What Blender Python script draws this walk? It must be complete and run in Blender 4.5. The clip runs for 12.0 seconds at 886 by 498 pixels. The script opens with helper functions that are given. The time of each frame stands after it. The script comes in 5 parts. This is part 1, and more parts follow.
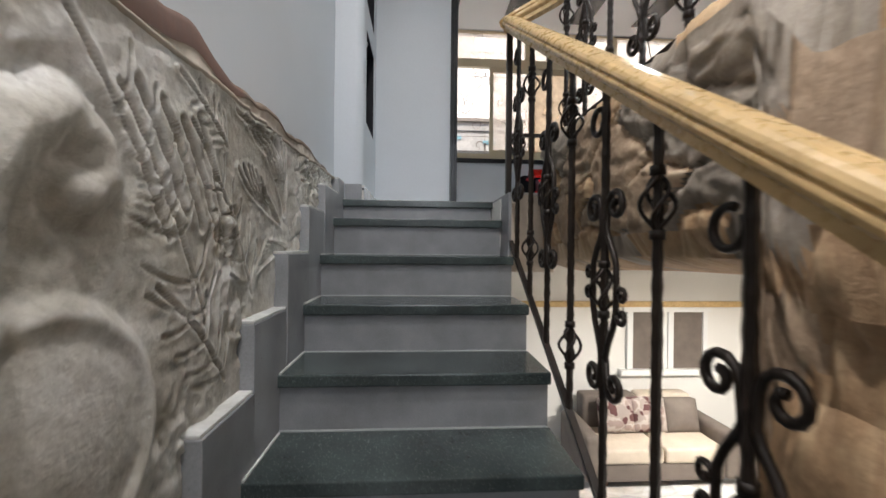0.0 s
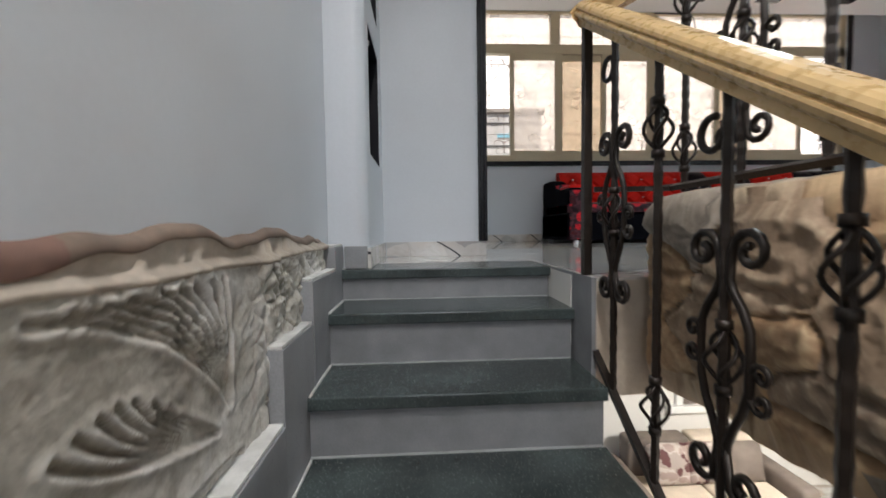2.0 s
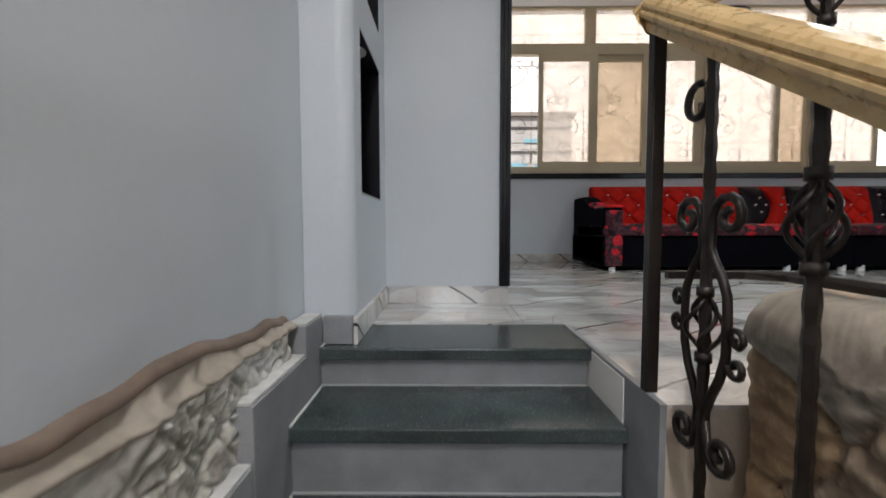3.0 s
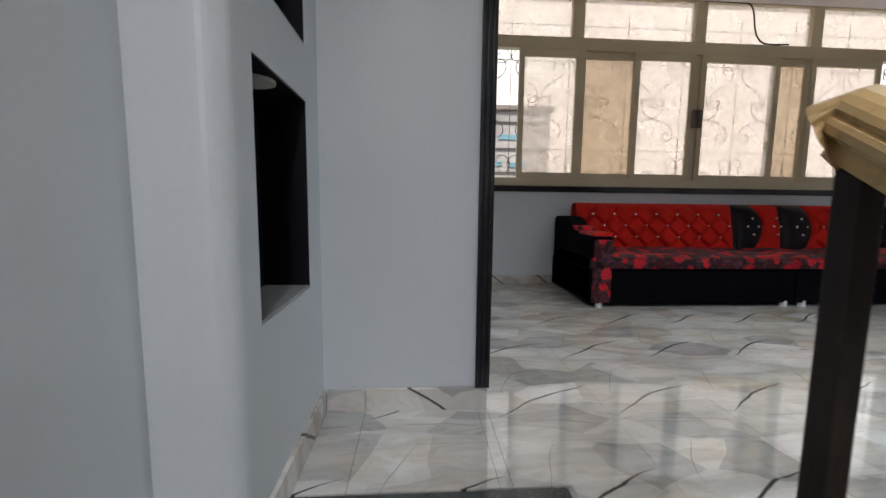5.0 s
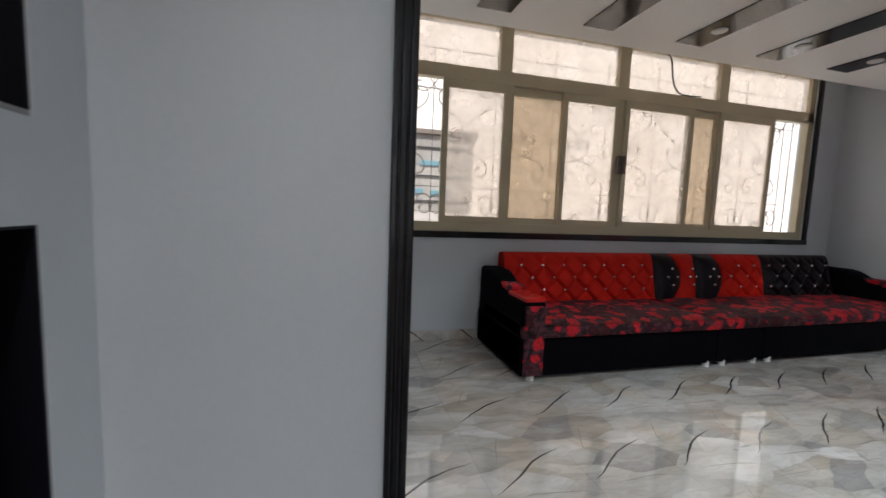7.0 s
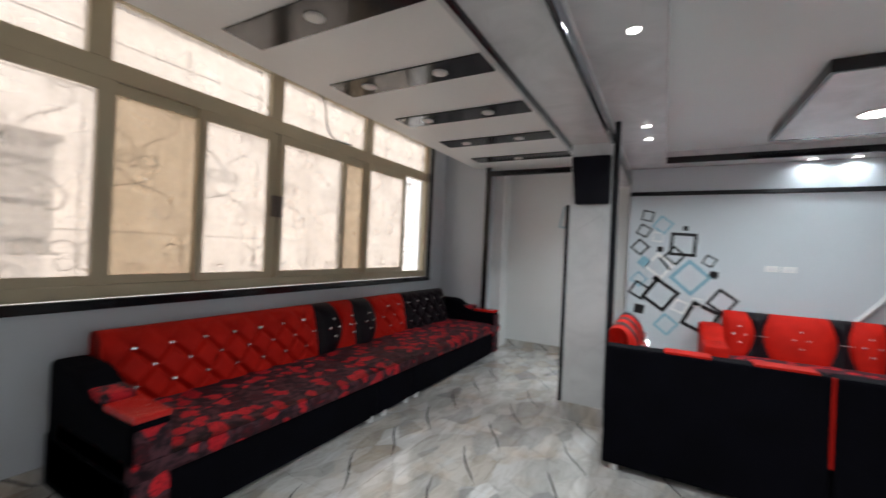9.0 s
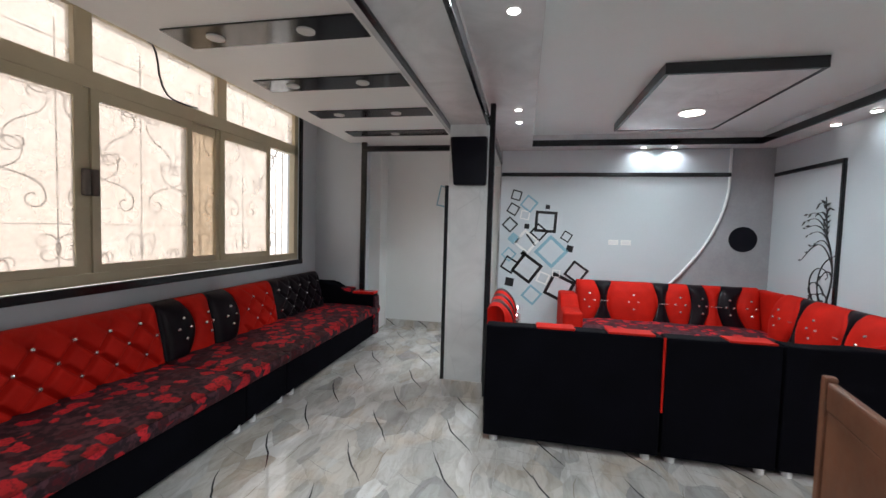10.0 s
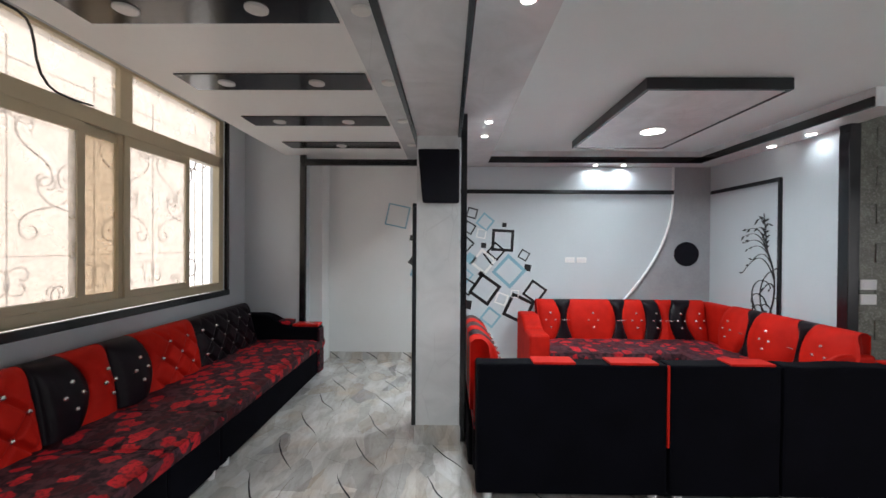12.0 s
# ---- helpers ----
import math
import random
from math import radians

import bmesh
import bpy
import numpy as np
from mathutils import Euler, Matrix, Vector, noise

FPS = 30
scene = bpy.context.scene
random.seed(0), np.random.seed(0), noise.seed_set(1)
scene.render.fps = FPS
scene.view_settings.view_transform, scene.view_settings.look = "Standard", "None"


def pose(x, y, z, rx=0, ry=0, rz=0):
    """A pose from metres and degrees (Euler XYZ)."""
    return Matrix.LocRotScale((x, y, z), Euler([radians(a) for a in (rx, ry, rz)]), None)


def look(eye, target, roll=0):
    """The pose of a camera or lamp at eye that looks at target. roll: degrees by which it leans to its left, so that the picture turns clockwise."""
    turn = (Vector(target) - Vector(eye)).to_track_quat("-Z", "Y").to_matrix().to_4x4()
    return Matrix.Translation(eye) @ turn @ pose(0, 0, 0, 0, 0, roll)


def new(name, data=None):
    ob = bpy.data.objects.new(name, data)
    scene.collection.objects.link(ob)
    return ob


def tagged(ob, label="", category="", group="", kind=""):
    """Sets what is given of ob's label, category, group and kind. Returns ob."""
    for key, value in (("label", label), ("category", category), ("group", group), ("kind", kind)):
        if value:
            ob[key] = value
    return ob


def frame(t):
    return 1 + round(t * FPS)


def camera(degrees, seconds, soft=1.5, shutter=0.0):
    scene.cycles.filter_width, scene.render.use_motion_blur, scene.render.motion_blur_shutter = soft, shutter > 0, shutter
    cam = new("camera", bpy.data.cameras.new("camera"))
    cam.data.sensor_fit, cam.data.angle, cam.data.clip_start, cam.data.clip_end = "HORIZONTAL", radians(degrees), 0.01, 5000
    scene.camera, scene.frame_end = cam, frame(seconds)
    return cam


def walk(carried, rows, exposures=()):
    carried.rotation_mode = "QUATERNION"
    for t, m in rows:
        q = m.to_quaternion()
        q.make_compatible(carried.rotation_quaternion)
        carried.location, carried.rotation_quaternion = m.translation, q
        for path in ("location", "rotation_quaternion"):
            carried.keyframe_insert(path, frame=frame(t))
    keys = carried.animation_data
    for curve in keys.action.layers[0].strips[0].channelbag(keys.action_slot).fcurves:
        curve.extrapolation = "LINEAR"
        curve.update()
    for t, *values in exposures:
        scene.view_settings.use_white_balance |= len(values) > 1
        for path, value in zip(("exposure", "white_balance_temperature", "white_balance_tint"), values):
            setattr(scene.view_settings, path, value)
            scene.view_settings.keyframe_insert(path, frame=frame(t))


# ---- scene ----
cam = camera(95.6, 12.0, shutter=0.4)
PATH = [
    (0, (-0.037, 0.408, -0.313), (0.09, 2.404, -0.317), 0.6),
    (0.5, (-0.108, 0.652, -0.24), (0.02, 2.647, -0.262), 0.4),
    (1, (-0.121, 0.834, -0.084), (0.117, 2.819, -0.025), 0.2),
    (1.5, (-0.192, 1.042, 0.08), (0.053, 3.027, 0.054), 0.7),
    (2, (-0.15, 1.178, 0.182), (-0.047, 3.173, 0.085), -0.8),
    (2.5, (-0.028, 1.424, 0.343), (-0.146, 3.417, 0.217), -0.7),
    (3, (-0.063, 1.629, 0.438), (-0.08, 3.626, 0.329), -0.1),
    (3.5, (-0.086, 1.769, 0.595), (0.088, 3.756, 0.448), 0.4),
    (5.3, (-0.014, 2.346, 0.951), (0.116, 4.329, 0.727), 0.7),
    (5.5, (-0.018, 2.399, 0.996), (0.149, 4.383, 0.812), 1.0),
    (6, (0.034, 2.604, 1.052), (0.244, 4.587, 0.904), 0.7),
    (6.5, (0.057, 2.738, 1.175), (0.402, 4.701, 1.003), 1.6),
    (8.3, (0.4, 3.243, 1.452), (1.595, 4.846, 1.384), 3.0),
    (8.5, (0.457, 3.278, 1.46), (1.802, 4.757, 1.453), 3.0),
    (9, (0.529, 3.439, 1.53), (2.279, 4.407, 1.531), 2.6),
    (9.5, (0.577, 3.48, 1.609), (2.51, 3.992, 1.615), 2.2),
    (10, (0.687, 3.534, 1.601), (2.645, 3.927, 1.497), 1.6),
    (10.5, (0.915, 3.647, 1.63), (2.873, 4.053, 1.595), -0.0),
    (11, (1.034, 3.693, 1.624), (2.991, 4.099, 1.562), -0.7),
    (11.5, (1.058, 3.815, 1.631), (3.047, 4.024, 1.619), 0.3),
    (12, (1.076, 3.971, 1.648), (3.076, 4.001, 1.633), 0.4),
]
walk(cam, [(t, look(eye, target, roll)) for t, eye, target, roll in PATH], [(0, 0.50), (2, 0.44), (3.5, 0.26), (5.5, -0.04), (6.5, -0.08), (9, 0.10), (12, 0.28)])


# ---------------------------------------------------------------- light
world = bpy.data.worlds.new("world")
scene.world = world
world.use_nodes = True
wn = world.node_tree.nodes
sky = wn.new("ShaderNodeTexSky")
sky.sky_type = "NISHITA"
sky.sun_disc = False
sky.sun_elevation = radians(52)
sky.sun_rotation = radians(180)
wn["Background"].inputs[1].default_value = 0.12
world.node_tree.links.new(sky.outputs[0], wn["Background"].inputs[0])
sun = new("sun", bpy.data.lights.new("sun", "SUN"))
sun.data.energy, sun.data.angle, sun.data.color = 4.0, radians(0.5), (1, 0.95, 0.86)
sun.matrix_world = look((0, -6, 9), (0.4, 0.0, 0.0))
LAMP_W = 11.0
STAIR_W = 26.0


def lamp(name, place, watts, size, color=(0.86, 0.96, 1.0), spread=160, aim=None):
    d = bpy.data.lights.new(name, "AREA")
    d.shape, d.size, d.energy, d.color, d.spread = "DISK", size, watts, color, radians(spread)
    ob = new(name, d)
    ob.matrix_world = look(place, aim or (place[0], place[1] + 0.0001, place[2] - 1))
    return ob


# added fill lamp in an unseen opening behind the stairs
sd = bpy.data.lights.new("stair_back_fill", "AREA")
sd.shape, sd.size, sd.size_y, sd.energy, sd.color = "RECTANGLE", 1.3, 1.9, STAIR_W, (0.96, 0.96, 1.0)
new("stair_back_fill", sd).matrix_world = look((0.2, -3.05, 1.6), (0.2, 3.0, 0.6))


# ---------------------------------------------------------------- materials
def nodes_of(name):
    m = bpy.data.materials.new(name)
    m.use_nodes = True
    n, l = m.node_tree.nodes, m.node_tree.links
    return m, n, l, n["Principled BSDF"]


def coords(n, l, scale=1.0, per_object=False):
    tc = n.new("ShaderNodeTexCoord")
    mp = n.new("ShaderNodeMapping")
    mp.inputs["Scale"].default_value = (scale,) * 3 if not isinstance(scale, tuple) else scale
    geo = n.new("ShaderNodeNewGeometry")
    l.new(geo.outputs["Position"], mp.inputs[0])
    if per_object:
        info = n.new("ShaderNodeObjectInfo")
        mul = n.new("ShaderNodeVectorMath")
        mul.operation = "SCALE"
        l.new(info.outputs["Random"], mul.inputs["Scale"])
        mul.inputs[0].default_value = (37.0, 53.0, 19.0)
        l.new(mul.outputs[0], mp.inputs["Location"])
    return mp.outputs[0]


def tex(n, l, vec, scale, detail=4, rough=0.55, distortion=0.0):
    t = n.new("ShaderNodeTexNoise")
    t.inputs["Scale"].default_value, t.inputs["Detail"].default_value = scale, detail
    t.inputs["Roughness"].default_value, t.inputs["Distortion"].default_value = rough, distortion
    l.new(vec, t.inputs["Vector"])
    return t.outputs["Fac"]


def ramp(n, l, fac, stops, interp="LINEAR"):
    r = n.new("ShaderNodeValToRGB")
    r.color_ramp.interpolation = interp
    e = r.color_ramp.elements
    while len(e) < len(stops):
        e.new(0.5)
    for k, (p, c) in zip(e, stops):
        k.position, k.color = p, (*c, 1) if len(c) == 3 else c
    l.new(fac, r.inputs[0])
    return r.outputs[0]


def blend(n, l, fac, a, b, mode="MIX"):
    m = n.new("ShaderNodeMix")
    m.data_type, m.blend_type = "RGBA", mode
    for sock, v in ((m.inputs["Factor"], fac), (m.inputs["A"], a), (m.inputs["B"], b)):
        if isinstance(v, (int, float)):
            sock.default_value = v
        elif isinstance(v, tuple):
            sock.default_value = (*v, 1)
        else:
            l.new(v, sock)
    return m.outputs["Result"]


def bump(n, l, bsdf, height, strength=0.2, distance=0.01):
    b = n.new("ShaderNodeBump")
    b.inputs["Strength"].default_value, b.inputs["Distance"].default_value = strength, distance
    l.new(height, b.inputs["Height"])
    l.new(b.outputs[0], bsdf.inputs["Normal"])


def plain(name, base, rough=0.5, metal=0.0, vary=0.12, big=1.2, fine=40.0, bumps=0.08, dist=0.003, per_object=False, coat=0.0, spec=0.5):
    """Paint, stone, metal or cloth: one colour with stains, grain and fine relief."""
    m, n, l, b = nodes_of(name)
    v = coords(n, l, 1.0, per_object)
    f1, f2 = tex(n, l, v, big, 5), tex(n, l, v, fine, 6)
    dark = tuple(c * (1 - vary) for c in base)
    lite = tuple(min(1, c * (1 + vary)) for c in base)
    c1 = ramp(n, l, f1, [(0.3, dark), (0.7, lite)])
    c2 = ramp(n, l, f2, [(0.3, (1 - vary * 0.7,) * 3), (0.7, (1, 1, 1))])
    l.new(blend(n, l, 1.0, c1, c2, "MULTIPLY"), b.inputs["Base Color"])
    r = ramp(n, l, f2, [(0.3, (max(0.02, rough - 0.08),) * 3), (0.7, (min(1, rough + 0.08),) * 3)])
    l.new(r, b.inputs["Roughness"])
    b.inputs["Metallic"].default_value = metal
    b.inputs["Coat Weight"].default_value = coat
    b.inputs["Specular IOR Level"].default_value = spec
    if bumps:
        bump(n, l, b, f2, bumps, dist)
    return m


def arith(n, l, op, a, b=None, c=None):
    m = n.new("ShaderNodeMath")
    m.operation = op
    for sock, v in zip(m.inputs, (a, b, c)):
        if v is None:
            continue
        if isinstance(v, (int, float)):
            sock.default_value = v
        else:
            l.new(v, sock)
    return m.outputs[0]


TILE_X, TILE_Y = 0.525, 0.64


def marble_mat(name):
    """Polished porcelain printed as broken grey, white and tan marble, with one dark brush stroke across each tile."""
    m, n, l, b = nodes_of(name)
    tc, info = n.new("ShaderNodeTexCoord"), n.new("ShaderNodeObjectInfo")
    v = coords(n, l, 1.0)
    warp = n.new("ShaderNodeTexNoise")
    warp.inputs["Scale"].default_value, warp.inputs["Detail"].default_value = 3.0, 3
    l.new(v, warp.inputs["Vector"])
    add = n.new("ShaderNodeVectorMath")
    add.operation = "MULTIPLY_ADD"
    l.new(warp.outputs["Color"], add.inputs[0])
    add.inputs[1].default_value = (0.12, 0.12, 0.12)
    l.new(v, add.inputs[2])

    def stretched(turn, sx, sy):
        mp = n.new("ShaderNodeMapping")
        mp.inputs["Rotation"].default_value = (0, 0, radians(turn))
        mp.inputs["Scale"].default_value = (sx, sy, 1.0)
        l.new(add.outputs[0], mp.inputs[0])
        return mp.outputs[0]

    def shards(turn, sx, sy, scale):
        vo = n.new("ShaderNodeTexVoronoi")
        vo.inputs["Scale"].default_value = scale
        l.new(stretched(turn, sx, sy), vo.inputs["Vector"])
        sep = n.new("ShaderNodeSeparateColor")
        l.new(vo.outputs["Color"], sep.inputs[0])
        return sep.outputs[0], vo.outputs["Distance"]

    pick, fade = shards(-25, 1.0, 1.9, 3.0)
    tone = ramp(n, l, pick, [(0.0, (0.34, 0.34, 0.35)), (0.28, (0.60, 0.59, 0.57)), (0.5, (0.74, 0.73, 0.72)), (0.70, (0.52, 0.45, 0.37)), (0.86, (0.90, 0.90, 0.90)), (1.0, (0.66, 0.66, 0.67))])
    tone = blend(n, l, 0.6, tone, ramp(n, l, fade, [(0.15, (1, 1, 1)), (0.7, (0.60, 0.58, 0.56))]), "MULTIPLY")
    pick2, fade2 = shards(20, 1.0, 3.2, 3.4)
    tone = blend(n, l, 0.30, tone, ramp(n, l, pick2, [(0.0, (0.44, 0.43, 0.42)), (0.5, (0.66, 0.65, 0.63)), (1.0, (0.86, 0.86, 0.86))]))
    cloud = ramp(n, l, tex(n, l, stretched(-25, 1.0, 3.0), 5.0, 8, 0.68, 1.2), [(0.3, (0.66, 0.63, 0.59)), (0.55, (1, 1, 1))])
    c = blend(n, l, 0.65, tone, cloud, "MULTIPLY")
    tan = ramp(n, l, tex(n, l, v, 2.6, 3), [(0.52, (0, 0, 0)), (0.70, (0.55, 0.55, 0.55))])
    c = blend(n, l, tan, c, blend(n, l, 1.0, c, (1.0, 0.84, 0.68), "MULTIPLY"))
    # the brush strokes, in the tile's own axes
    for cx, cy, turn, length, width, wave, ink, heavy in ((0.2625, 0.32, 29, 0.29, 0.0075, 0.017, (0.040, 0.040, 0.045), 1.0), (0.30, 0.12, -8, 0.20, 0.0030, 0.020, (0.20, 0.15, 0.11), 0.75), (0.16, 0.50, 62, 0.15, 0.0026, 0.015, (0.16, 0.15, 0.15), 0.6)):
        mp = n.new("ShaderNodeMapping")
        mp.vector_type = "TEXTURE"
        mp.inputs["Location"].default_value = (cx, cy, 0)
        mp.inputs["Rotation"].default_value = (0, 0, radians(turn))
        l.new(tc.outputs["Object"], mp.inputs[0])
        sx = n.new("ShaderNodeSeparateXYZ")
        l.new(mp.outputs[0], sx.inputs[0])
        jit = arith(n, l, "MULTIPLY_ADD", warp.outputs["Fac"], 0.06, -0.03)
        bow = arith(n, l, "MULTIPLY", arith(n, l, "SINE", arith(n, l, "MULTIPLY_ADD", sx.outputs[0], 9.0, arith(n, l, "MULTIPLY", info.outputs["Random"], 1.6))), wave)
        dist = arith(n, l, "ABSOLUTE", arith(n, l, "SUBTRACT", arith(n, l, "ADD", sx.outputs[1], jit), bow))
        taper = arith(n, l, "SUBTRACT", 1.0, arith(n, l, "POWER", arith(n, l, "DIVIDE", arith(n, l, "ABSOLUTE", sx.outputs[0]), length), 2.0))
        mark = arith(n, l, "DIVIDE", dist, arith(n, l, "MULTIPLY", arith(n, l, "MAXIMUM", taper, 0.0001), width))
        fac = ramp(n, l, mark, [(0.55, (heavy, heavy, heavy)), (1.0, (0, 0, 0))])
        c = blend(n, l, fac, c, ink)
    l.new(c, b.inputs["Base Color"])
    b.inputs["Roughness"].default_value = 0.05
    b.inputs["Specular IOR Level"].default_value = 0.7
    return m


def pale_marble_mat(name):
    """Matt pale grey marble cladding with soft clouds and thin veins."""
    m, n, l, b = nodes_of(name)
    v = coords(n, l, 1.0)
    f1, f2 = tex(n, l, v, 2.4, 6, 0.6, 1.2), tex(n, l, v, 60, 4)
    c = ramp(n, l, f1, [(0.3, (0.60, 0.61, 0.62)), (0.55, (0.70, 0.71, 0.72)), (0.75, (0.77, 0.78, 0.79))])
    vein = n.new("ShaderNodeTexVoronoi")
    vein.feature = "DISTANCE_TO_EDGE"
    vein.inputs["Scale"].default_value = 2.2
    mp = n.new("ShaderNodeMapping")
    mp.inputs["Rotation"].default_value = (0.4, 0.3, 0.6)
    mp.inputs["Scale"].default_value = (1.0, 2.4, 0.8)
    l.new(v, mp.inputs[0])
    l.new(mp.outputs[0], vein.inputs["Vector"])
    e1 = ramp(n, l, vein.outputs["Distance"], [(0.0, (0.45, 0.45, 0.45)), (0.02, (0, 0, 0))])
    gate = ramp(n, l, tex(n, l, v, 1.9, 2), [(0.5, (0, 0, 0)), (0.6, (1, 1, 1))])
    c = blend(n, l, blend(n, l, 1.0, e1, gate, "MULTIPLY"), c, (0.52, 0.53, 0.54))
    l.new(c, b.inputs["Base Color"])
    b.inputs["Roughness"].default_value = 0.25
    bump(n, l, b, f2, 0.03, 0.002)
    return m


def floral(name):
    """Dark plum velvet printed with red blossoms."""
    m, n, l, b = nodes_of(name)
    v = coords(n, l, 1.0)
    warp = n.new("ShaderNodeTexNoise")
    warp.inputs["Scale"].default_value = 14
    l.new(v, warp.inputs["Vector"])
    add = n.new("ShaderNodeVectorMath")
    add.operation = "MULTIPLY_ADD"
    l.new(warp.outputs["Color"], add.inputs[0])
    add.inputs[1].default_value = (0.09, 0.09, 0.09)
    l.new(v, add.inputs[2])
    vo = n.new("ShaderNodeTexVoronoi")
    vo.inputs["Scale"].default_value = 9.0
    l.new(add.outputs[0], vo.inputs["Vector"])
    flower = ramp(n, l, vo.outputs["Distance"], [(0.44, (1, 1, 1)), (0.50, (0, 0, 0))])
    sep = n.new("ShaderNodeSeparateColor")
    l.new(vo.outputs["Color"], sep.inputs[0])
    red = ramp(n, l, sep.outputs[0], [(0.0, (0.03, 0.008, 0.012)), (0.35, (0.05, 0.012, 0.016)), (0.42, (0.45, 0.010, 0.020)), (1.0, (0.62, 0.02, 0.03))])
    petals = tex(n, l, v, 45, 3)
    red = blend(n, l, ramp(n, l, petals, [(0.5, (0, 0, 0)), (0.6, (0.6, 0.6, 0.6))]), red, (0.10, 0.006, 0.012))
    ground = ramp(n, l, tex(n, l, v, 22, 4), [(0.42, (0.018, 0.008, 0.012)), (0.56, (0.085, 0.030, 0.040))])
    l.new(blend(n, l, flower, ground, red), b.inputs["Base Color"])
    b.inputs["Roughness"].default_value = 0.7
    b.inputs["Specular IOR Level"].default_value = 0.2
    bump(n, l, b, tex(n, l, v, 220, 3), 0.25, 0.002)
    return m


def rock_mat(name, low, mid, high, big=3.0, stones=0.0, edge_mix=0.5):
    """Painted cement: brushed tones, paler on the ridges, darker in the grooves."""
    m, n, l, b = nodes_of(name)
    v = coords(n, l, 1.0)
    f1, f2 = tex(n, l, v, big, 6, 0.6, 0.6), tex(n, l, v, 42, 7, 0.65)
    c = ramp(n, l, f1, [(0.28, low), (0.5, mid), (0.72, high)])
    if stones:
        mp = n.new("ShaderNodeMapping")
        mp.inputs["Scale"].default_value = (1.0, 2.6, 3.4)
        l.new(v, mp.inputs[0])
        vo = n.new("ShaderNodeTexVoronoi")
        vo.inputs["Scale"].default_value = 1.0
        l.new(mp.outputs[0], vo.inputs["Vector"])
        sep = n.new("ShaderNodeSeparateColor")
        l.new(vo.outputs["Color"], sep.inputs[0])
        tint = ramp(n, l, sep.outputs[0], [(0.0, (0.17, 0.15, 0.14)), (0.4, (0.34, 0.26, 0.19)), (0.7, (0.55, 0.36, 0.19)), (1.0, (0.42, 0.34, 0.27))])
        c = blend(n, l, stones, c, tint)
    c = blend(n, l, 1.0, c, ramp(n, l, f2, [(0.3, (0.74, 0.72, 0.71)), (0.62, (1, 1, 1))]), "MULTIPLY")
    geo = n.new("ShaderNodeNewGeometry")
    edge_tone = ramp(n, l, geo.outputs["Pointiness"], [(0.42, (0.30, 0.28, 0.26)), (0.49, (0.85, 0.85, 0.85)), (0.56, (1, 1, 1))])
    c = blend(n, l, edge_mix, c, edge_tone, "MULTIPLY")
    hi = ramp(n, l, geo.outputs["Pointiness"], [(0.51, (0, 0, 0)), (0.58, (edge_mix, edge_mix, edge_mix))])
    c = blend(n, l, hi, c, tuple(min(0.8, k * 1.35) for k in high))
    l.new(c, b.inputs["Base Color"])
    b.inputs["Roughness"].default_value = 0.62
    bump(n, l, b, f2, 0.6, 0.008)
    return m


WALL = plain("wall_paint", (0.575, 0.61, 0.65), 0.42, vary=0.05, big=0.8, fine=60, bumps=0.05)
WHITE = plain("white_paint", (0.53, 0.58, 0.615), 0.4, vary=0.04, big=0.7, fine=50, bumps=0.04)
RECESS = plain("recess_white_paint", (0.78, 0.79, 0.79), 0.45, vary=0.04, big=0.8, fine=50, bumps=0.04)
CEIL = plain("ceiling_paint", (0.90, 0.90, 0.88), 0.5, vary=0.03, big=0.6, fine=30, bumps=0.02)
CEILG = plain("grey_ceiling_paint", (0.78, 0.85, 0.85), 0.5, vary=0.03, big=0.6, fine=30, bumps=0.02)
GREYMARB = pale_marble_mat("pale_marble")
ENDGREY = plain("grey_stucco", (0.36, 0.37, 0.39), 0.45, vary=0.12, big=2.5, fine=30, bumps=0.12)
FLOORM = marble_mat("floor_marble")
TREAD = plain("green_granite", (0.055, 0.070, 0.069), 0.22, vary=0.55, big=3.2, fine=160, bumps=0.04)
RISER = plain("grey_granite", (0.23, 0.235, 0.245), 0.35, vary=0.2, big=6, fine=170, bumps=0.04)
SKIRT = plain("grey_skirting_stone", (0.27, 0.275, 0.285), 0.35, vary=0.28, big=3, per_object=True, fine=140, bumps=0.04)
GROUT = plain("white_grout", (0.36, 0.37, 0.37), 0.7, vary=0.1, big=20)
PALEGROUT = plain("pale_grout", (0.60, 0.60, 0.58), 0.8, vary=0.2, big=12, fine=60)
BLACK = plain("black_lacquer", (0.010, 0.010, 0.013), 0.16, vary=0.2, big=4, fine=70, bumps=0.03)
NICHE = plain("black_niche_paint", (0.004, 0.004, 0.009), 0.5, spec=0.2, vary=0.3, big=4, fine=50, bumps=0.03)
IRON = plain("wrought_iron", (0.022, 0.015, 0.011), 0.42, metal=0.35, vary=0.3, big=14, fine=90, bumps=0.35, dist=0.003)
CREAM = plain("golden_cream_paint", (0.60, 0.41, 0.19), 0.30, vary=0.16, big=9, fine=45, bumps=0.15)
ALU = plain("cream_aluminium", (0.52, 0.45, 0.31), 0.4, vary=0.06, big=3, fine=80, bumps=0.03)
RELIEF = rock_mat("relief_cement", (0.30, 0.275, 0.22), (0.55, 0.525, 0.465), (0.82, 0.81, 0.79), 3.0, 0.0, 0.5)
BROWNTOP = plain("red_brown_ledge", (0.15, 0.085, 0.065), 0.55, vary=0.35, big=1.6, fine=40, bumps=0.2)
LEDGE = plain("beige_ledge", (0.46, 0.40, 0.33), 0.6, vary=0.28, big=4, fine=40, bumps=0.25)
TANTOP = plain("tan_ledge", (0.205, 0.15, 0.115), 0.6, vary=0.3, big=5, fine=40, bumps=0.2)
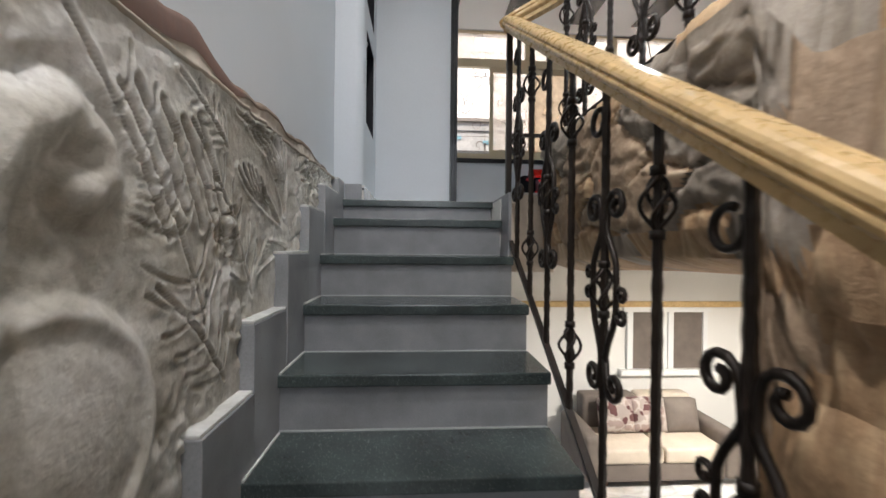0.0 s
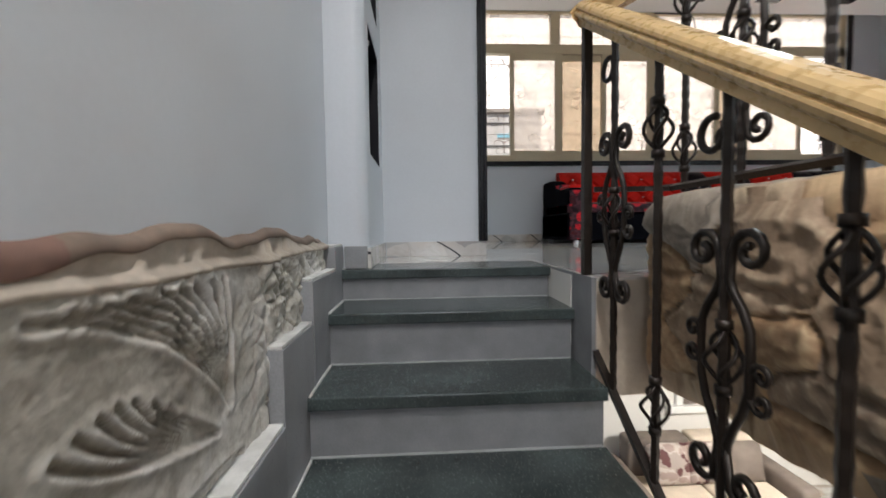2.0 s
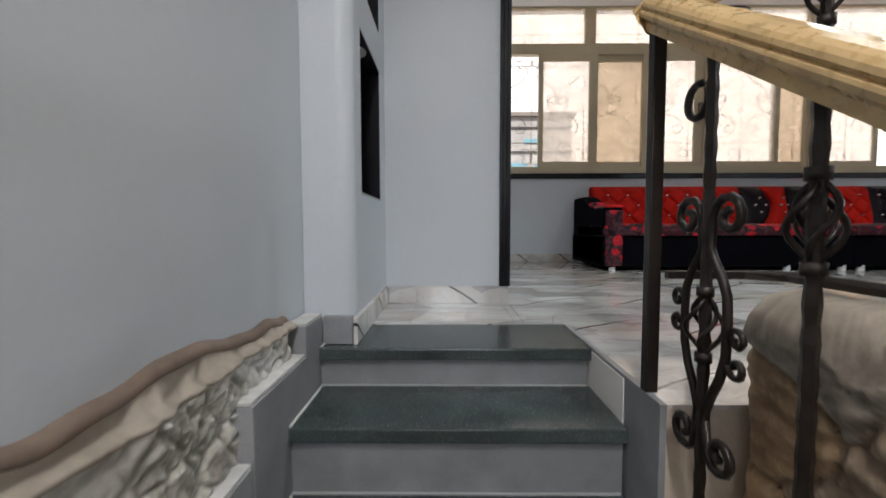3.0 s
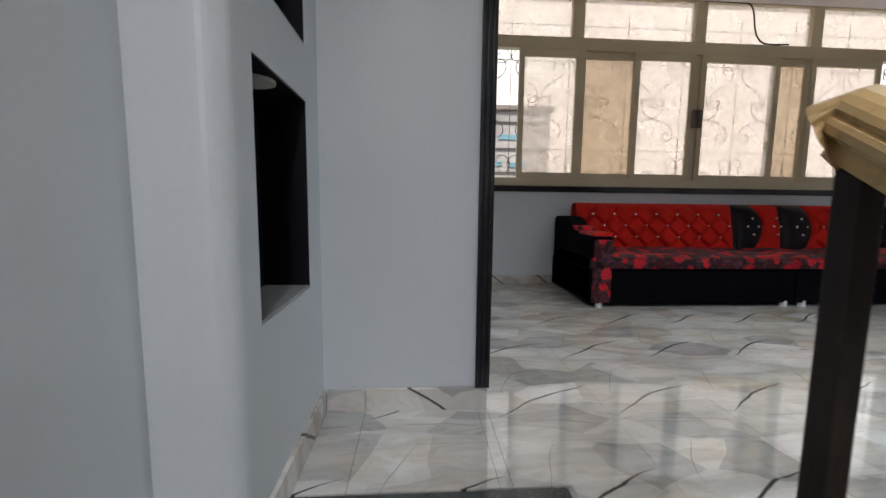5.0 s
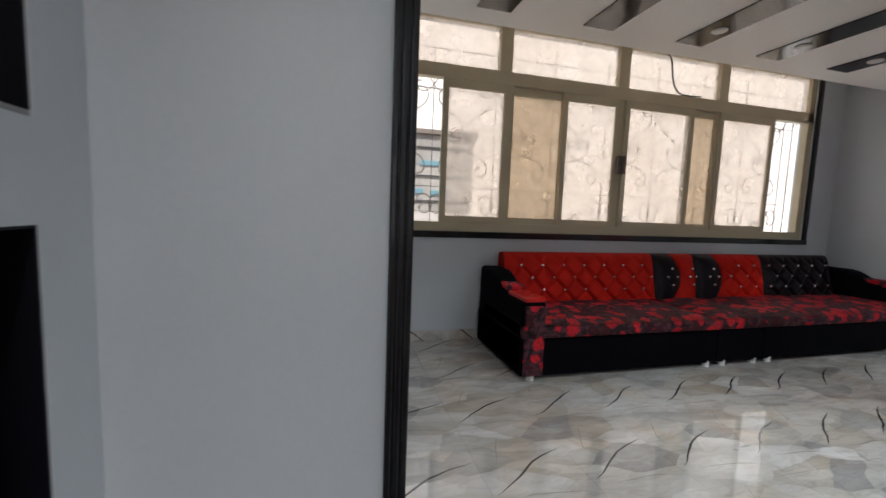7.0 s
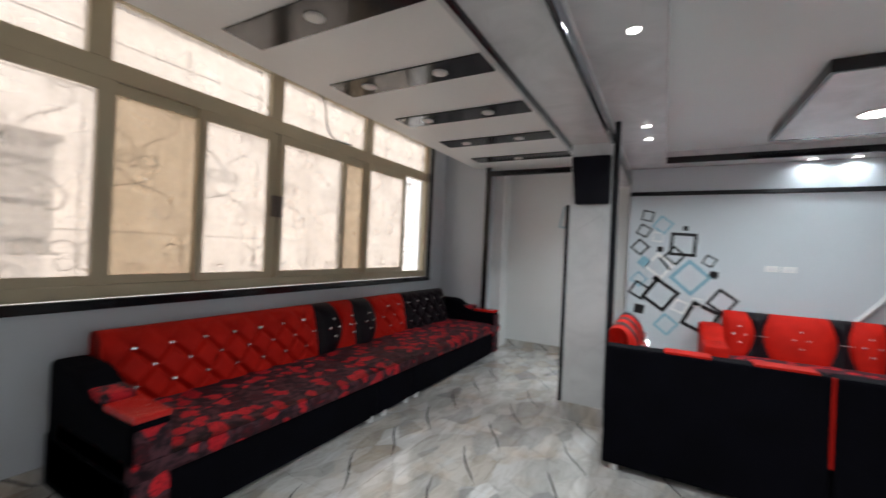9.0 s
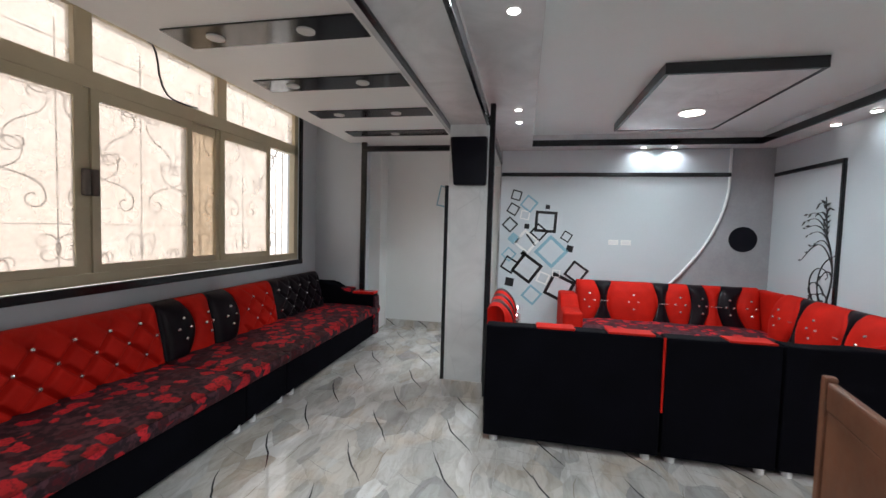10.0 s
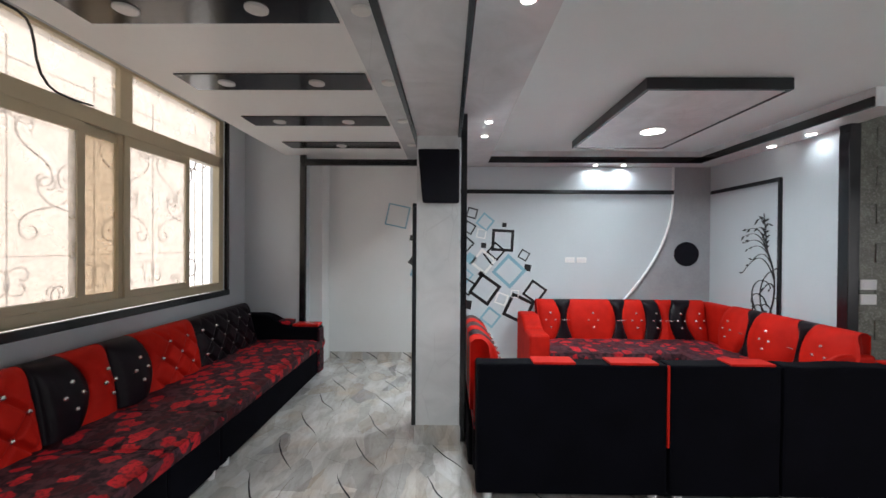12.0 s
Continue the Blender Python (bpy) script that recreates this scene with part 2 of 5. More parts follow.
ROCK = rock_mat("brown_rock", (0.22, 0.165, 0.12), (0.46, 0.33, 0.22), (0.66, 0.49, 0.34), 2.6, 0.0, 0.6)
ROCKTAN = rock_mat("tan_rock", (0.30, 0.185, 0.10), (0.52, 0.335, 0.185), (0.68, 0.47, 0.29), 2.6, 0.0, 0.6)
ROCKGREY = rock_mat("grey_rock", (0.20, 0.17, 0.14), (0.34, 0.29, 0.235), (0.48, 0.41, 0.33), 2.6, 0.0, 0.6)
RED = plain("red_plush", (0.50, 0.012, 0.006), 0.65, spec=0.12, vary=0.14, big=6, fine=180, bumps=0.18, dist=0.002)
REDGLOSS = plain("red_leatherette", (0.55, 0.012, 0.010), 0.22, vary=0.12, big=8, fine=120, bumps=0.15, dist=0.002)
NAVY = plain("black_plush", (0.0028, 0.0027, 0.0050), 0.85, spec=0.06, vary=0.3, big=4, fine=180, bumps=0.2, dist=0.002)
GLOSSBLACK = plain("black_leatherette", (0.009, 0.005, 0.008), 0.38, spec=0.14, vary=0.3, big=9, fine=140, bumps=0.15, dist=0.002)
FLORAL = floral("floral_plush")
WOOD = plain("brown_wood", (0.16, 0.065, 0.035), 0.4, vary=0.3, big=5, fine=30, bumps=0.1)
DOORRED = plain("dark_red_wood", (0.085, 0.020, 0.014), 0.35, vary=0.3, big=3, fine=30, bumps=0.1)
FOOT = plain("clear_plastic", (0.75, 0.75, 0.76), 0.15, vary=0.05, bumps=0)
CHROME = plain("crystal_button", (0.85, 0.83, 0.80), 0.12, metal=0.9, vary=0.05, bumps=0)
OLIVE = plain("olive_stone_tile", (0.155, 0.155, 0.13), 0.25, vary=0.25, big=9, fine=60, bumps=0.1, per_object=True)
SWITCH = plain("white_plastic", (0.75, 0.75, 0.73), 0.35, vary=0.03, bumps=0)
CYAN = plain("pale_blue_vinyl", (0.24, 0.45, 0.55), 0.4, vary=0.05, bumps=0)
INK = plain("black_vinyl", (0.012, 0.012, 0.014), 0.4, vary=0.1, bumps=0)
GREYINK = plain("grey_vinyl", (0.12, 0.12, 0.13), 0.4, vary=0.1, bumps=0)
BEIGE = plain("beige_upholstery", (0.55, 0.47, 0.38), 0.75, vary=0.1, big=6, fine=150, bumps=0.2, dist=0.002)
TAUPE = plain("taupe_upholstery", (0.16, 0.13, 0.11), 0.75, vary=0.15, big=6, fine=150, bumps=0.2, dist=0.002)
PLASTER = plain("lower_room_paint", (0.75, 0.73, 0.69), 0.5, vary=0.04, big=0.8, fine=40, bumps=0.03)


def glow(name, color, strength):
    m, n, l, b = nodes_of(name)
    b.inputs["Base Color"].default_value = (0.8, 0.8, 0.8, 1)
    b.inputs["Emission Color"].default_value = (*color, 1)
    b.inputs["Emission Strength"].default_value = strength
    return m


def facade_mat():
    m, n, l, b = nodes_of("glowing_facade")
    v = coords(n, l, 1.0)
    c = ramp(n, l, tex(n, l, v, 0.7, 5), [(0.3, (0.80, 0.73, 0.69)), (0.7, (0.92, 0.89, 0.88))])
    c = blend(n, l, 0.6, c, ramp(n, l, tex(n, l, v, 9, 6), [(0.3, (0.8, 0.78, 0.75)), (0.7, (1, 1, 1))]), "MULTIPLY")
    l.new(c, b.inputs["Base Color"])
    # the wall emits its own colour, standing in for sunlight and the room's daylight
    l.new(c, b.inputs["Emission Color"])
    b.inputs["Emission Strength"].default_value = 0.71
    b.inputs["Roughness"].default_value = 0.9
    return m


def pane_mat(name, tint, veil):
    """Figured glass: lets the daylight through, a little milky."""
    m, n, l, b = nodes_of(name)
    n.remove(b)
    tr, tl, mx = n.new("ShaderNodeBsdfTransparent"), n.new("ShaderNodeBsdfTranslucent"), n.new("ShaderNodeMixShader")
    gl, mx2 = n.new("ShaderNodeBsdfGlossy"), n.new("ShaderNodeMixShader")
    tr.inputs[0].default_value = (*tint, 1)
    tl.inputs[0].default_value = (*tint, 1)
    gl.inputs["Roughness"].default_value = 0.08
    v = coords(n, l, 1.0)
    f = ramp(n, l, tex(n, l, v, 5, 5), [(0.3, (veil * 0.6,) * 3), (0.7, (veil * 1.4,) * 3)])
    l.new(f, mx.inputs[0])
    l.new(tr.outputs[0], mx.inputs[1])
    l.new(tl.outputs[0], mx.inputs[2])
    mx2.inputs[0].default_value = 0.05
    l.new(mx.outputs[0], mx2.inputs[1])
    l.new(gl.outputs[0], mx2.inputs[2])
    l.new(mx2.outputs[0], n["Material Output"].inputs[0])
    return m


LAMPGLOW = glow("lamp_diffuser", (1, 0.98, 0.96), 9.0)
LAMPOFF = plain("unlit_lamp_cap", (0.75, 0.73, 0.70), 0.35, vary=0.03, bumps=0)
FACADE = facade_mat()
GLASS = pane_mat("figured_glass", (0.90, 0.86, 0.82), 0.30)
GLASS2 = pane_mat("doubled_glass", (0.70, 0.62, 0.52), 0.35)


# ---------------------------------------------------------------- builders
def addbox(bm, x0, x1, y0, y1, z0, z1, bevel=0.0, seg=2):
    r = bmesh.ops.create_cube(bm, size=1, matrix=Matrix.Translation(((x0 + x1) / 2, (y0 + y1) / 2, (z0 + z1) / 2)) @ Matrix.Diagonal((x1 - x0, y1 - y0, z1 - z0, 1)))
    if bevel:
        es = {e for v in r["verts"] for e in v.link_edges}
        bmesh.ops.bevel(bm, geom=list(es), offset=bevel, segments=seg, profile=0.6, affect="EDGES")


def boxes(*bs, bevel=0.0, seg=2):
    bm = bmesh.new()
    for b in bs:
        addbox(bm, *b, bevel=bevel, seg=seg)
    return bm


def finish(bm, name, material, smooth=False):
    me = bpy.data.meshes.new(name)
    bm.to_mesh(me)
    bm.free()
    me.materials.append(material)
    if smooth:
        for p in me.polygons:
            p.use_smooth = True
    return me


def part(name, bm, material, parent, label="", smooth=False):
    me = bm if isinstance(bm, bpy.types.Mesh) else finish(bm, name, material, smooth)
    ob = new(name, me)
    ob.parent = parent
    if label:
        tagged(ob, label)
    return ob


def put(name, bm, material, label, category, group="", kind="", smooth=False):
    ob = new(name, bm if isinstance(bm, bpy.types.Mesh) else finish(bm, name, material, smooth))
    return tagged(ob, label, category, group, kind)


def thing(name, label, category, place=(0, 0, 0), group="", kind=""):
    ob = new(name)
    ob.location = place
    return tagged(ob, label, category, group, kind)


def tube(bm, pts, r, sides=6, cap=True):
    """A bent bar along pts."""
    pts = [Vector(p) for p in pts]
    rings = []
    for i, p in enumerate(pts):
        d = (pts[min(i + 1, len(pts) - 1)] - pts[max(i - 1, 0)]).normalized()
        a = d.orthogonal().normalized() if i == 0 else (rings_a - d * rings_a.dot(d)).normalized()
        rings_a = a
        b = d.cross(a)
        rad = r[i] if isinstance(r, (list, tuple)) else r
        rings.append([bm.verts.new(p + rad * (math.cos(2 * math.pi * k / sides) * a + math.sin(2 * math.pi * k / sides) * b)) for k in range(sides)])
    for r0, r1 in zip(rings, rings[1:]):
        for k in range(sides):
            bm.faces.new((r0[k], r0[(k + 1) % sides], r1[(k + 1) % sides], r1[k]))
    if cap:
        bm.faces.new(rings[0][::-1])
        bm.faces.new(rings[-1])


def disc(bm, c, r, h, axis="z", seg=24):
    m = Matrix.Translation(c)
    if axis == "x":
        m = m @ Matrix.Rotation(radians(90), 4, "Y")
    if axis == "y":
        m = m @ Matrix.Rotation(radians(90), 4, "X")
    bmesh.ops.create_cone(bm, cap_ends=True, segments=seg, radius1=r, radius2=r, depth=h, matrix=m)


S = dict(kind="structure")
CEIL_Z, TOP = 2.84, 3.17

# ---------------------------------------------------------------- shell
LW = -0.60            # stair wall
put("wall_stair", boxes((LW - 0.2, LW, -3.0, 3.13, -3.1, 3.4)), WALL, "smooth pale grey painted wall beside the stairs", "wall", **S)
# the opening in this unseen wall is added for the fill lamp
put("wall_stair_back", boxes((LW - 0.2, 1.2, -3.2, -3.0, -3.1, 0.6), (LW - 0.2, -0.5, -3.2, -3.0, 0.6, 2.6), (0.9, 1.2, -3.2, -3.0, 0.6, 2.6), (LW - 0.2, 1.2, -3.2, -3.0, 2.6, 3.4)), WALL, "pale grey painted wall behind the stairs", "wall", **S)
# niche wall: solid round two openings
NX, N0, N1 = -0.41, 3.285, 3.762
nb = bmesh.new()
for b in ((-0.8, NX, 3.19, N0, 0, 3.2), (-0.8, NX - 0.06, 3.13, 3.19, 0, 3.2), (-0.8, NX, N1, 3.93, 0, 3.2), (-0.8, NX, N0, N1, 0, 0.573), (-0.8, NX, N0, N1, 1.243, 1.43), (-0.8, NX, N0, N1, 2.10, 3.2)):
    addbox(nb, *b)
arc = [nb.verts.new((NX - 0.06 + 0.06 * math.sin(a * math.pi / 16), 3.19 - 0.06 * math.cos(a * math.pi / 16), z)) for z in (0.0, 3.2) for a in range(9)]
for a in range(8):
    nb.faces.new((arc[a], arc[a + 1], arc[a + 10], arc[a + 9]))
put("wall_niche", nb, WALL, "pale grey wall with two deep black niches", "wall", **S)
put("wall_front", boxes((-0.8, 0.25, 3.93, 4.07, 0, 3.2)), WALL, "pale grey wall end between landing and sitting room", "wall", **S)
put("wall_room_side", boxes((0.10, 0.25, 4.07, 6.70, 0, 3.4)), WALL, "pale grey side wall of the sitting room", "wall", **S)
# window wall
put("wall_window", boxes((0.10, 6.6, 6.70, 6.90, 0, 1.04), (0.10, 0.30, 6.70, 6.90, 1.04, 3.4), (5.95, 6.6, 6.70, 6.90, 1.04, 3.4), (0.30, 5.95, 6.70, 6.90, 3.13, 3.4)), WALL, "pale grey wall under and round the wide window", "wall", **S)
put("wall_end", boxes((6.4, 6.6, 5.90, 6.70, 0, 3.4)), WALL, "pale grey end wall beside the recess", "wall", **S)
put("wall_recess", boxes((6.9, 7.1, 3.7, 5.9, 0, 3.4), (6.6, 6.9, 5.72, 5.9, 0, 3.4)), RECESS, "white wall at the back of a shallow recess", "wall", **S)
put("wall_far", boxes((6.60, 6.9, 0.2, 3.9, 0, 3.2)), ENDGREY, "grey marbled end wall of the sitting room", "wall", **S)
put("wall_decal", boxes((4.72, 6.60, 0.22, 0.42, 0, 3.2)), WHITE, "white wall panel with a painted vine", "wall", **S)
put("wall_tiled", boxes((4.66, 4.72, -2.9, 0.42, 0, 3.2)), OLIVE, "dark olive stone-tiled wall beside a passage", "wall", **S)
put("wall_south", boxes((1.0, 4.66, -3.2, -3.0, 0, 3.2)), WALL, "plain pale wall closing the gallery", "wall", **S)
# ceilings
put("ceiling", boxes((-0.8, 7.1, 6.15, 6.70, TOP, 3.3), (-0.8, 7.1, 4.54, 6.15, CEIL_Z, 3.3),  (-0.8, 0.2, -3.2, 3.93, 2.89, 3.3)), CEIL, "off-white plaster ceiling", "ceiling", **S)
put("ceiling_tray", boxes((0.2, 6.6, -3.2, 3.47, 2.89, 3.3)), CEILG, "warm grey plaster ceiling of the seating area", "ceiling", **S)
put("ceiling_border", boxes((0.25, 6.9, 4.25, 4.54, 2.835, 3.3), (0.25, 6.6, 3.47, 3.90, 2.74, 3.3), (6.32, 6.60, 0.42, 3.47, 2.74, 3.3), (4.2, 6.32, 0.42, 0.72, 2.74, 3.3)), GREYMARB, "grey marbled ceiling border", "ceiling", **S)
# slab out of view, added so that no sun reaches the rooms from above
put("roof", boxes((-0.9, 7.2, -3.3, 6.95, 3.42, 3.6)), CEIL, "unseen flat roof slab, added to keep the sun out", "roof", **S)
put("beam", boxes((0.25, 6.9, 3.90, 4.245, 2.56, 3.3)), GREYMARB, "grey marbled ceiling beam", "beam", **S)

# ---------------------------------------------------------------- floors
TR_, RI = 0.30, 0.208
put("floor_base", boxes((0.46, 7.1, 2.80, 6.9, -0.30, -0.012), (-0.8, 0.46, 3.42, 6.9, -0.30, -0.012), (0.70, 7.1, -3.2, 2.80, -0.30, -0.012)), PLASTER, "concrete floor slab", "floor", **S)

# stairs: granite treads with a thick nosing, grey risers; the top rise is lower than the rest
def step_y(k):
    return 3.06 - TR_ * k


def step_z(k):
    return -0.145 - RI * (k - 1) if k else 0.0


for k in range(0, 15):
    y0, z, rise = step_y(k), step_z(k), step_z(k) - step_z(k + 1)
    back = 0.36 if k == 0 else TR_ + 0.02
    st = thing("stair_step", "dark green granite tread over a grey granite riser", "step", (0, y0, z), "flight of stairs", "structure")
    part("tread", boxes((LW + 0.05, 0.462, 0.0, back, -0.045, 0.0 if k else -0.001), bevel=0.006), TREAD, st)
    part("riser", boxes((LW + 0.05, 0.455, 0.022, 0.06, -rise, -0.0455)), RISER, st)
    if k:
        part("grout_line", boxes((LW + 0.05, 0.45, TR_ + 0.014, TR_ + 0.0225, -0.0005, 0.004)), GROUT, st)
sl = bmesh.new()
for k in range(0, 15):
    y0, z = step_y(k), step_z(k)
    addbox(sl, LW + 0.05, 0.44, y0 + 0.061, y0 + TR_ + 0.06, z - RI - 0.2, z - 0.046)
put("stair_slab", sl, RISER, "plastered underside of the stairs", "stairs", **S)
# stepped grey skirting slabs against the relief
for k in range(0, 14):
    if k == 0:
        ya, yb, z0, zt = 2.93, 3.104, -0.30, 0.11
    elif k == 1:
        ya, yb, z0, zt = step_y(1) - 0.205, 2.927, step_z(2) - 0.1, 0.012
    else:
        ya, yb, z0, zt = step_y(k) - 0.205, step_y(k - 1) - 0.208, step_z(k + 1) - 0.1, step_z(k - 1) + 0.012
    sk = put("stair_skirting", boxes((LW + 0.01, LW + 0.075 + 0.003 * (k % 2), ya, yb, z0, zt), bevel=0.004), SKIRT, "grey granite skirting slab beside a stair tread", "skirting", "stair skirting", "structure")
    part("grout_line", boxes((LW + 0.01, LW + 0.072, ya + 0.002, yb, zt + 0.0005, zt + 0.010), bevel=0.002), PALEGROUT, sk)
    part("grout_line", boxes((LW + 0.0785, LW + 0.085, step_y(k) + 0.004, step_y(k) + (TR_ if k else 0.08), step_z(k) + 0.0005, step_z(k) + 0.007)), PALEGROUT, sk)
put("skirting_turn", boxes((LW + 0.079, NX - 0.002, 3.105, 3.128, 0.001, 0.108), bevel=0.003), SKIRT, "grey granite skirting at the wall corner", "skirting", **S)

# marble skirtings
def skirting(p0, p1, h=0.10, proud=0.015):
    """Pieces cut from the floor tiles, set up against a wall whose room side lies to the left of p0 to p1."""
    t = thing("baseboard", "polished marble tile skirting with dark strokes", "skirting", (p0[0], p0[1], 0), kind="structure")
    run = math.hypot(p1[0] - p0[0], p1[1] - p0[1])
    turn_ = math.atan2(p1[1] - p0[1], p1[0] - p0[0])
    at = 0.0
    while at < run - 0.01:
        w = min(TILE_X, run - at)
        q = part("skirting_tile", boxes((0, w - 0.0015, 0.27, 0.27 + h, 0, proud), bevel=0.002), FLOORM, t)
        q.matrix_local = Matrix.Rotation(turn_, 4, "Z") @ Matrix.Translation((at, proud, 0)) @ Matrix.Rotation(radians(90), 4, "X") @ Matrix.Translation((0, -0.27, 0))
        at += w


skirting((NX, 3.915), (NX, 3.106))
skirting((0.29, 3.929), (NX + 0.016, 3.929))
skirting((0.252, 6.684), (0.252, 4.08))
skirting((6.384, 6.699), (0.268, 6.699))
skirting((6.399, 5.95), (6.399, 6.684))
skirting((6.899, 4.3), (6.899, 5.70))
put("landing_slab", boxes((0.48, 0.72, 2.602, 2.80, -0.44, -0.0125)), ROCKGREY, "brown rock-clad edge of the landing", "floor", **S)
put("landing_edge", boxes((0.463, 0.4795, 2.60, 3.42, -0.46, 0.0)), RISER, "grey granite facing on the landing edge", "floor", **S)

# black trims
def trim(name, b, label="glossy black wooden trim", cat="trim"):
    return put(name, boxes(b, bevel=0.006), BLACK, label, cat, **S)


flutes = boxes((0.250, 0.288, 3.912, 4.068, 0.10, 3.1))
for x in (0.236, 0.258, 0.280):
    addbox(flutes, x, x + 0.019, 3.903, 3.915, 0.10, 3.1, bevel=0.005)
for y in (3.917, 3.957, 3.997, 4.037):
    addbox(flutes, 0.284, 0.300, y, y + 0.034, 0.10, 3.1, bevel=0.006)
put("trim_opening", flutes, BLACK, "glossy black fluted trim on a wall end", "trim", **S)
trim("trim_sill", (0.27, 5.96, 6.655, 6.70, 1.035, 1.10), "glossy black sill under the window")
trim("trim_window_side", (5.91, 5.965, 6.665, 6.70, 1.10, 3.14))
trim("trim_window_side", (0.275, 0.335, 6.665, 6.70, 1.10, 3.14))
trim("trim_recess", (6.36, 6.40, 5.87, 5.95, 0.0, 2.95))
trim("trim_header", (6.34, 6.40, 4.30, 5.87, 2.70, 2.78))
trim("trim_beam", (0.25, 6.6, 4.24, 4.275, 2.545, 2.63))
trim("trim_beam_far", (0.25, 6.6, 3.875, 3.905, 2.545, 2.63))
trim("trim_tray", (6.295, 6.318, 0.72, 3.47, 2.735, 2.815), "black band round the ceiling border")
trim("trim_tray", (4.2, 6.295, 0.722, 0.745, 2.735, 2.815), "black band round the ceiling border")
trim("trim_far", (6.54, 6.60, 0.94, 3.88, 2.365, 2.42), "glossy black picture rail")

# column
col = thing("column", "pale marble-clad square column with black edge trims", "column", (4.4, 4.06, 0), kind="structure")
part("shaft", boxes((0.0, 0.36, -0.18, 0.18, 0.16, 2.56)), GREYMARB, col)
part("base", boxes((-0.012, 0.372, -0.192, 0.192, 0, 0.16)), FLOORM, col)
part("edge_trim", boxes((-0.01, 0.06, 0.18, 0.215, 0.16, 2.0), bevel=0.005), BLACK, col)
part("edge_trim", boxes((-0.01, 0.06, -0.235, -0.185, 0.03, 2.74), bevel=0.005), BLACK, col)
cb = boxes((-0.06, 0.30, -0.17, 0.17, 2.0, 2.44), bevel=0.02)
for v in cb.verts:
    if v.co.z < 2.3 and v.co.y > 0:
        v.co.y -= 0.04 * (2.3 - v.co.z) / 0.3
part("capital_box", cb, NICHE, col, "matt black box under the beam")

# suspended panel
pan = thing("ceiling_panel", "suspended grey marbled ceiling panel with a black rim", "ceiling panel", (4.92, 2.01, 2.80), kind="structure")
part("panel", boxes((-0.86, 0.86, -0.50, 0.50, 0.004, 0.088)), GREYMARB, pan)
for b in ((-0.89, -0.862, -0.53, 0.53, 0, 0.085), (0.862, 0.89, -0.53, 0.53, 0, 0.085), (-0.861, 0.861, 0.502, 0.53, 0, 0.085), (-0.861, 0.861, -0.53, -0.502, 0, 0.085)):
    part("rim", boxes(b), BLACK, pan)

# ceiling strips with round lamps
for k in range(7):
    x0 = 5.68 - 0.915 * k
    put("ceiling_strip", boxes((x0, x0 + 0.28, 4.56, 5.90, CEIL_Z - 0.012, CEIL_Z - 0.001), bevel=0.003), BLACK, "glossy black strip let into the ceiling", "ceiling strip", "ceiling strips", "structure")


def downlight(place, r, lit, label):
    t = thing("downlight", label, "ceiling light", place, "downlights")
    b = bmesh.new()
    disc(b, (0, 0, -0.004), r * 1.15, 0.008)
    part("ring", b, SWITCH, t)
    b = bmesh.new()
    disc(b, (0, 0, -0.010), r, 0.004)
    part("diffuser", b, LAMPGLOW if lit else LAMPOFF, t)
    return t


for k in range(7):
    x0 = 5.82 - 0.915 * k
    for y in ((4.94, 5.60) if k % 2 else (5.25,)) if k != 2 else (4.94, 5.6):
        downlight((x0, y, CEIL_Z - 0.012), 0.05, False, "round unlit ceiling downlight in a black strip")
for x in (4.0, 4.9, 5.8, 3.1, 2.2):
    downlight((x, 4.42, 2.834), 0.045, False, "round unlit downlight in the ceiling border")
for x in (2.3, 2.85, 4.6, 5.05):
    downlight((x, 3.63, 2.74), 0.032, True, "round lit downlight in the ceiling border")
    lamp("downlight_lamp", (x, 3.63, 2.72), LAMP_W, 0.08, spread=150)
for y in (1.66, 2.03):
    downlight((6.46, y, 2.74), 0.03, True, "round lit downlight over the end wall")
    lamp("downlight_lamp", (6.46, y, 2.72), LAMP_W * 0.22, 0.07)
for x in (5.42, 4.95):
    downlight((x, 0.54, 2.74), 0.04, True, "round lit downlight over the vine panel")
lamp("downlight_lamp", (4.95, 0.54, 2.72), LAMP_W * 0.10, 0.07)
downlight((5.08, 1.97, 2.80), 0.105, True, "round lit panel lamp in the suspended panel")
lamp("panel_lamp", (5.08, 1.97, 2.78), LAMP_W * 3, 0.22)

# ---------------------------------------------------------------- window
win = thing("window_1", "wide cream aluminium window with sliding sashes and fanlights", "window", (0, 6.74, 0), kind="structure")
def wbar(name, x0, x1, z0, z1, d0=-0.03, d1=0.05, bev=0.006):
    return part(name, boxes((x0, x1, d0, d1, z0, z1), bevel=bev), ALU, win)


def wpane(x0, x1, z0, z1, d=0.01, m=GLASS):
    p = part("pane", boxes((x0, x1, d, d + 0.006, z0, z1)), m, win)
    p.visible_shadow = False


wbar("window_frame", 0.34, 5.91, 1.10, 1.19)
wbar("window_frame", 0.34, 5.91, 2.56, 2.69)
wbar("window_frame", 0.34, 5.91, 3.105, 3.14)
wbar("window_frame", 0.34, 0.40, 1.19, 3.105)
wbar("window_frame", 5.82, 5.91, 1.19, 3.105)
for x in (1.65, 3.02, 4.385):
    wbar("mullion", x, x + 0.13, 2.69, 3.105)
for x0, x1 in ((0.40, 1.65), (1.78, 3.02), (3.15, 4.385), (4.515, 5.82)):
    wpane(x0, x1, 2.69, 3.105)
wbar("mullion", 3.04, 3.15, 1.19, 2.56, -0.006, 0.03)
wbar("mullion", 1.72, 1.815, 1.19, 2.56)
wbar("mullion", 4.385, 4.48, 1.19, 2.56, -0.01, 0.04)


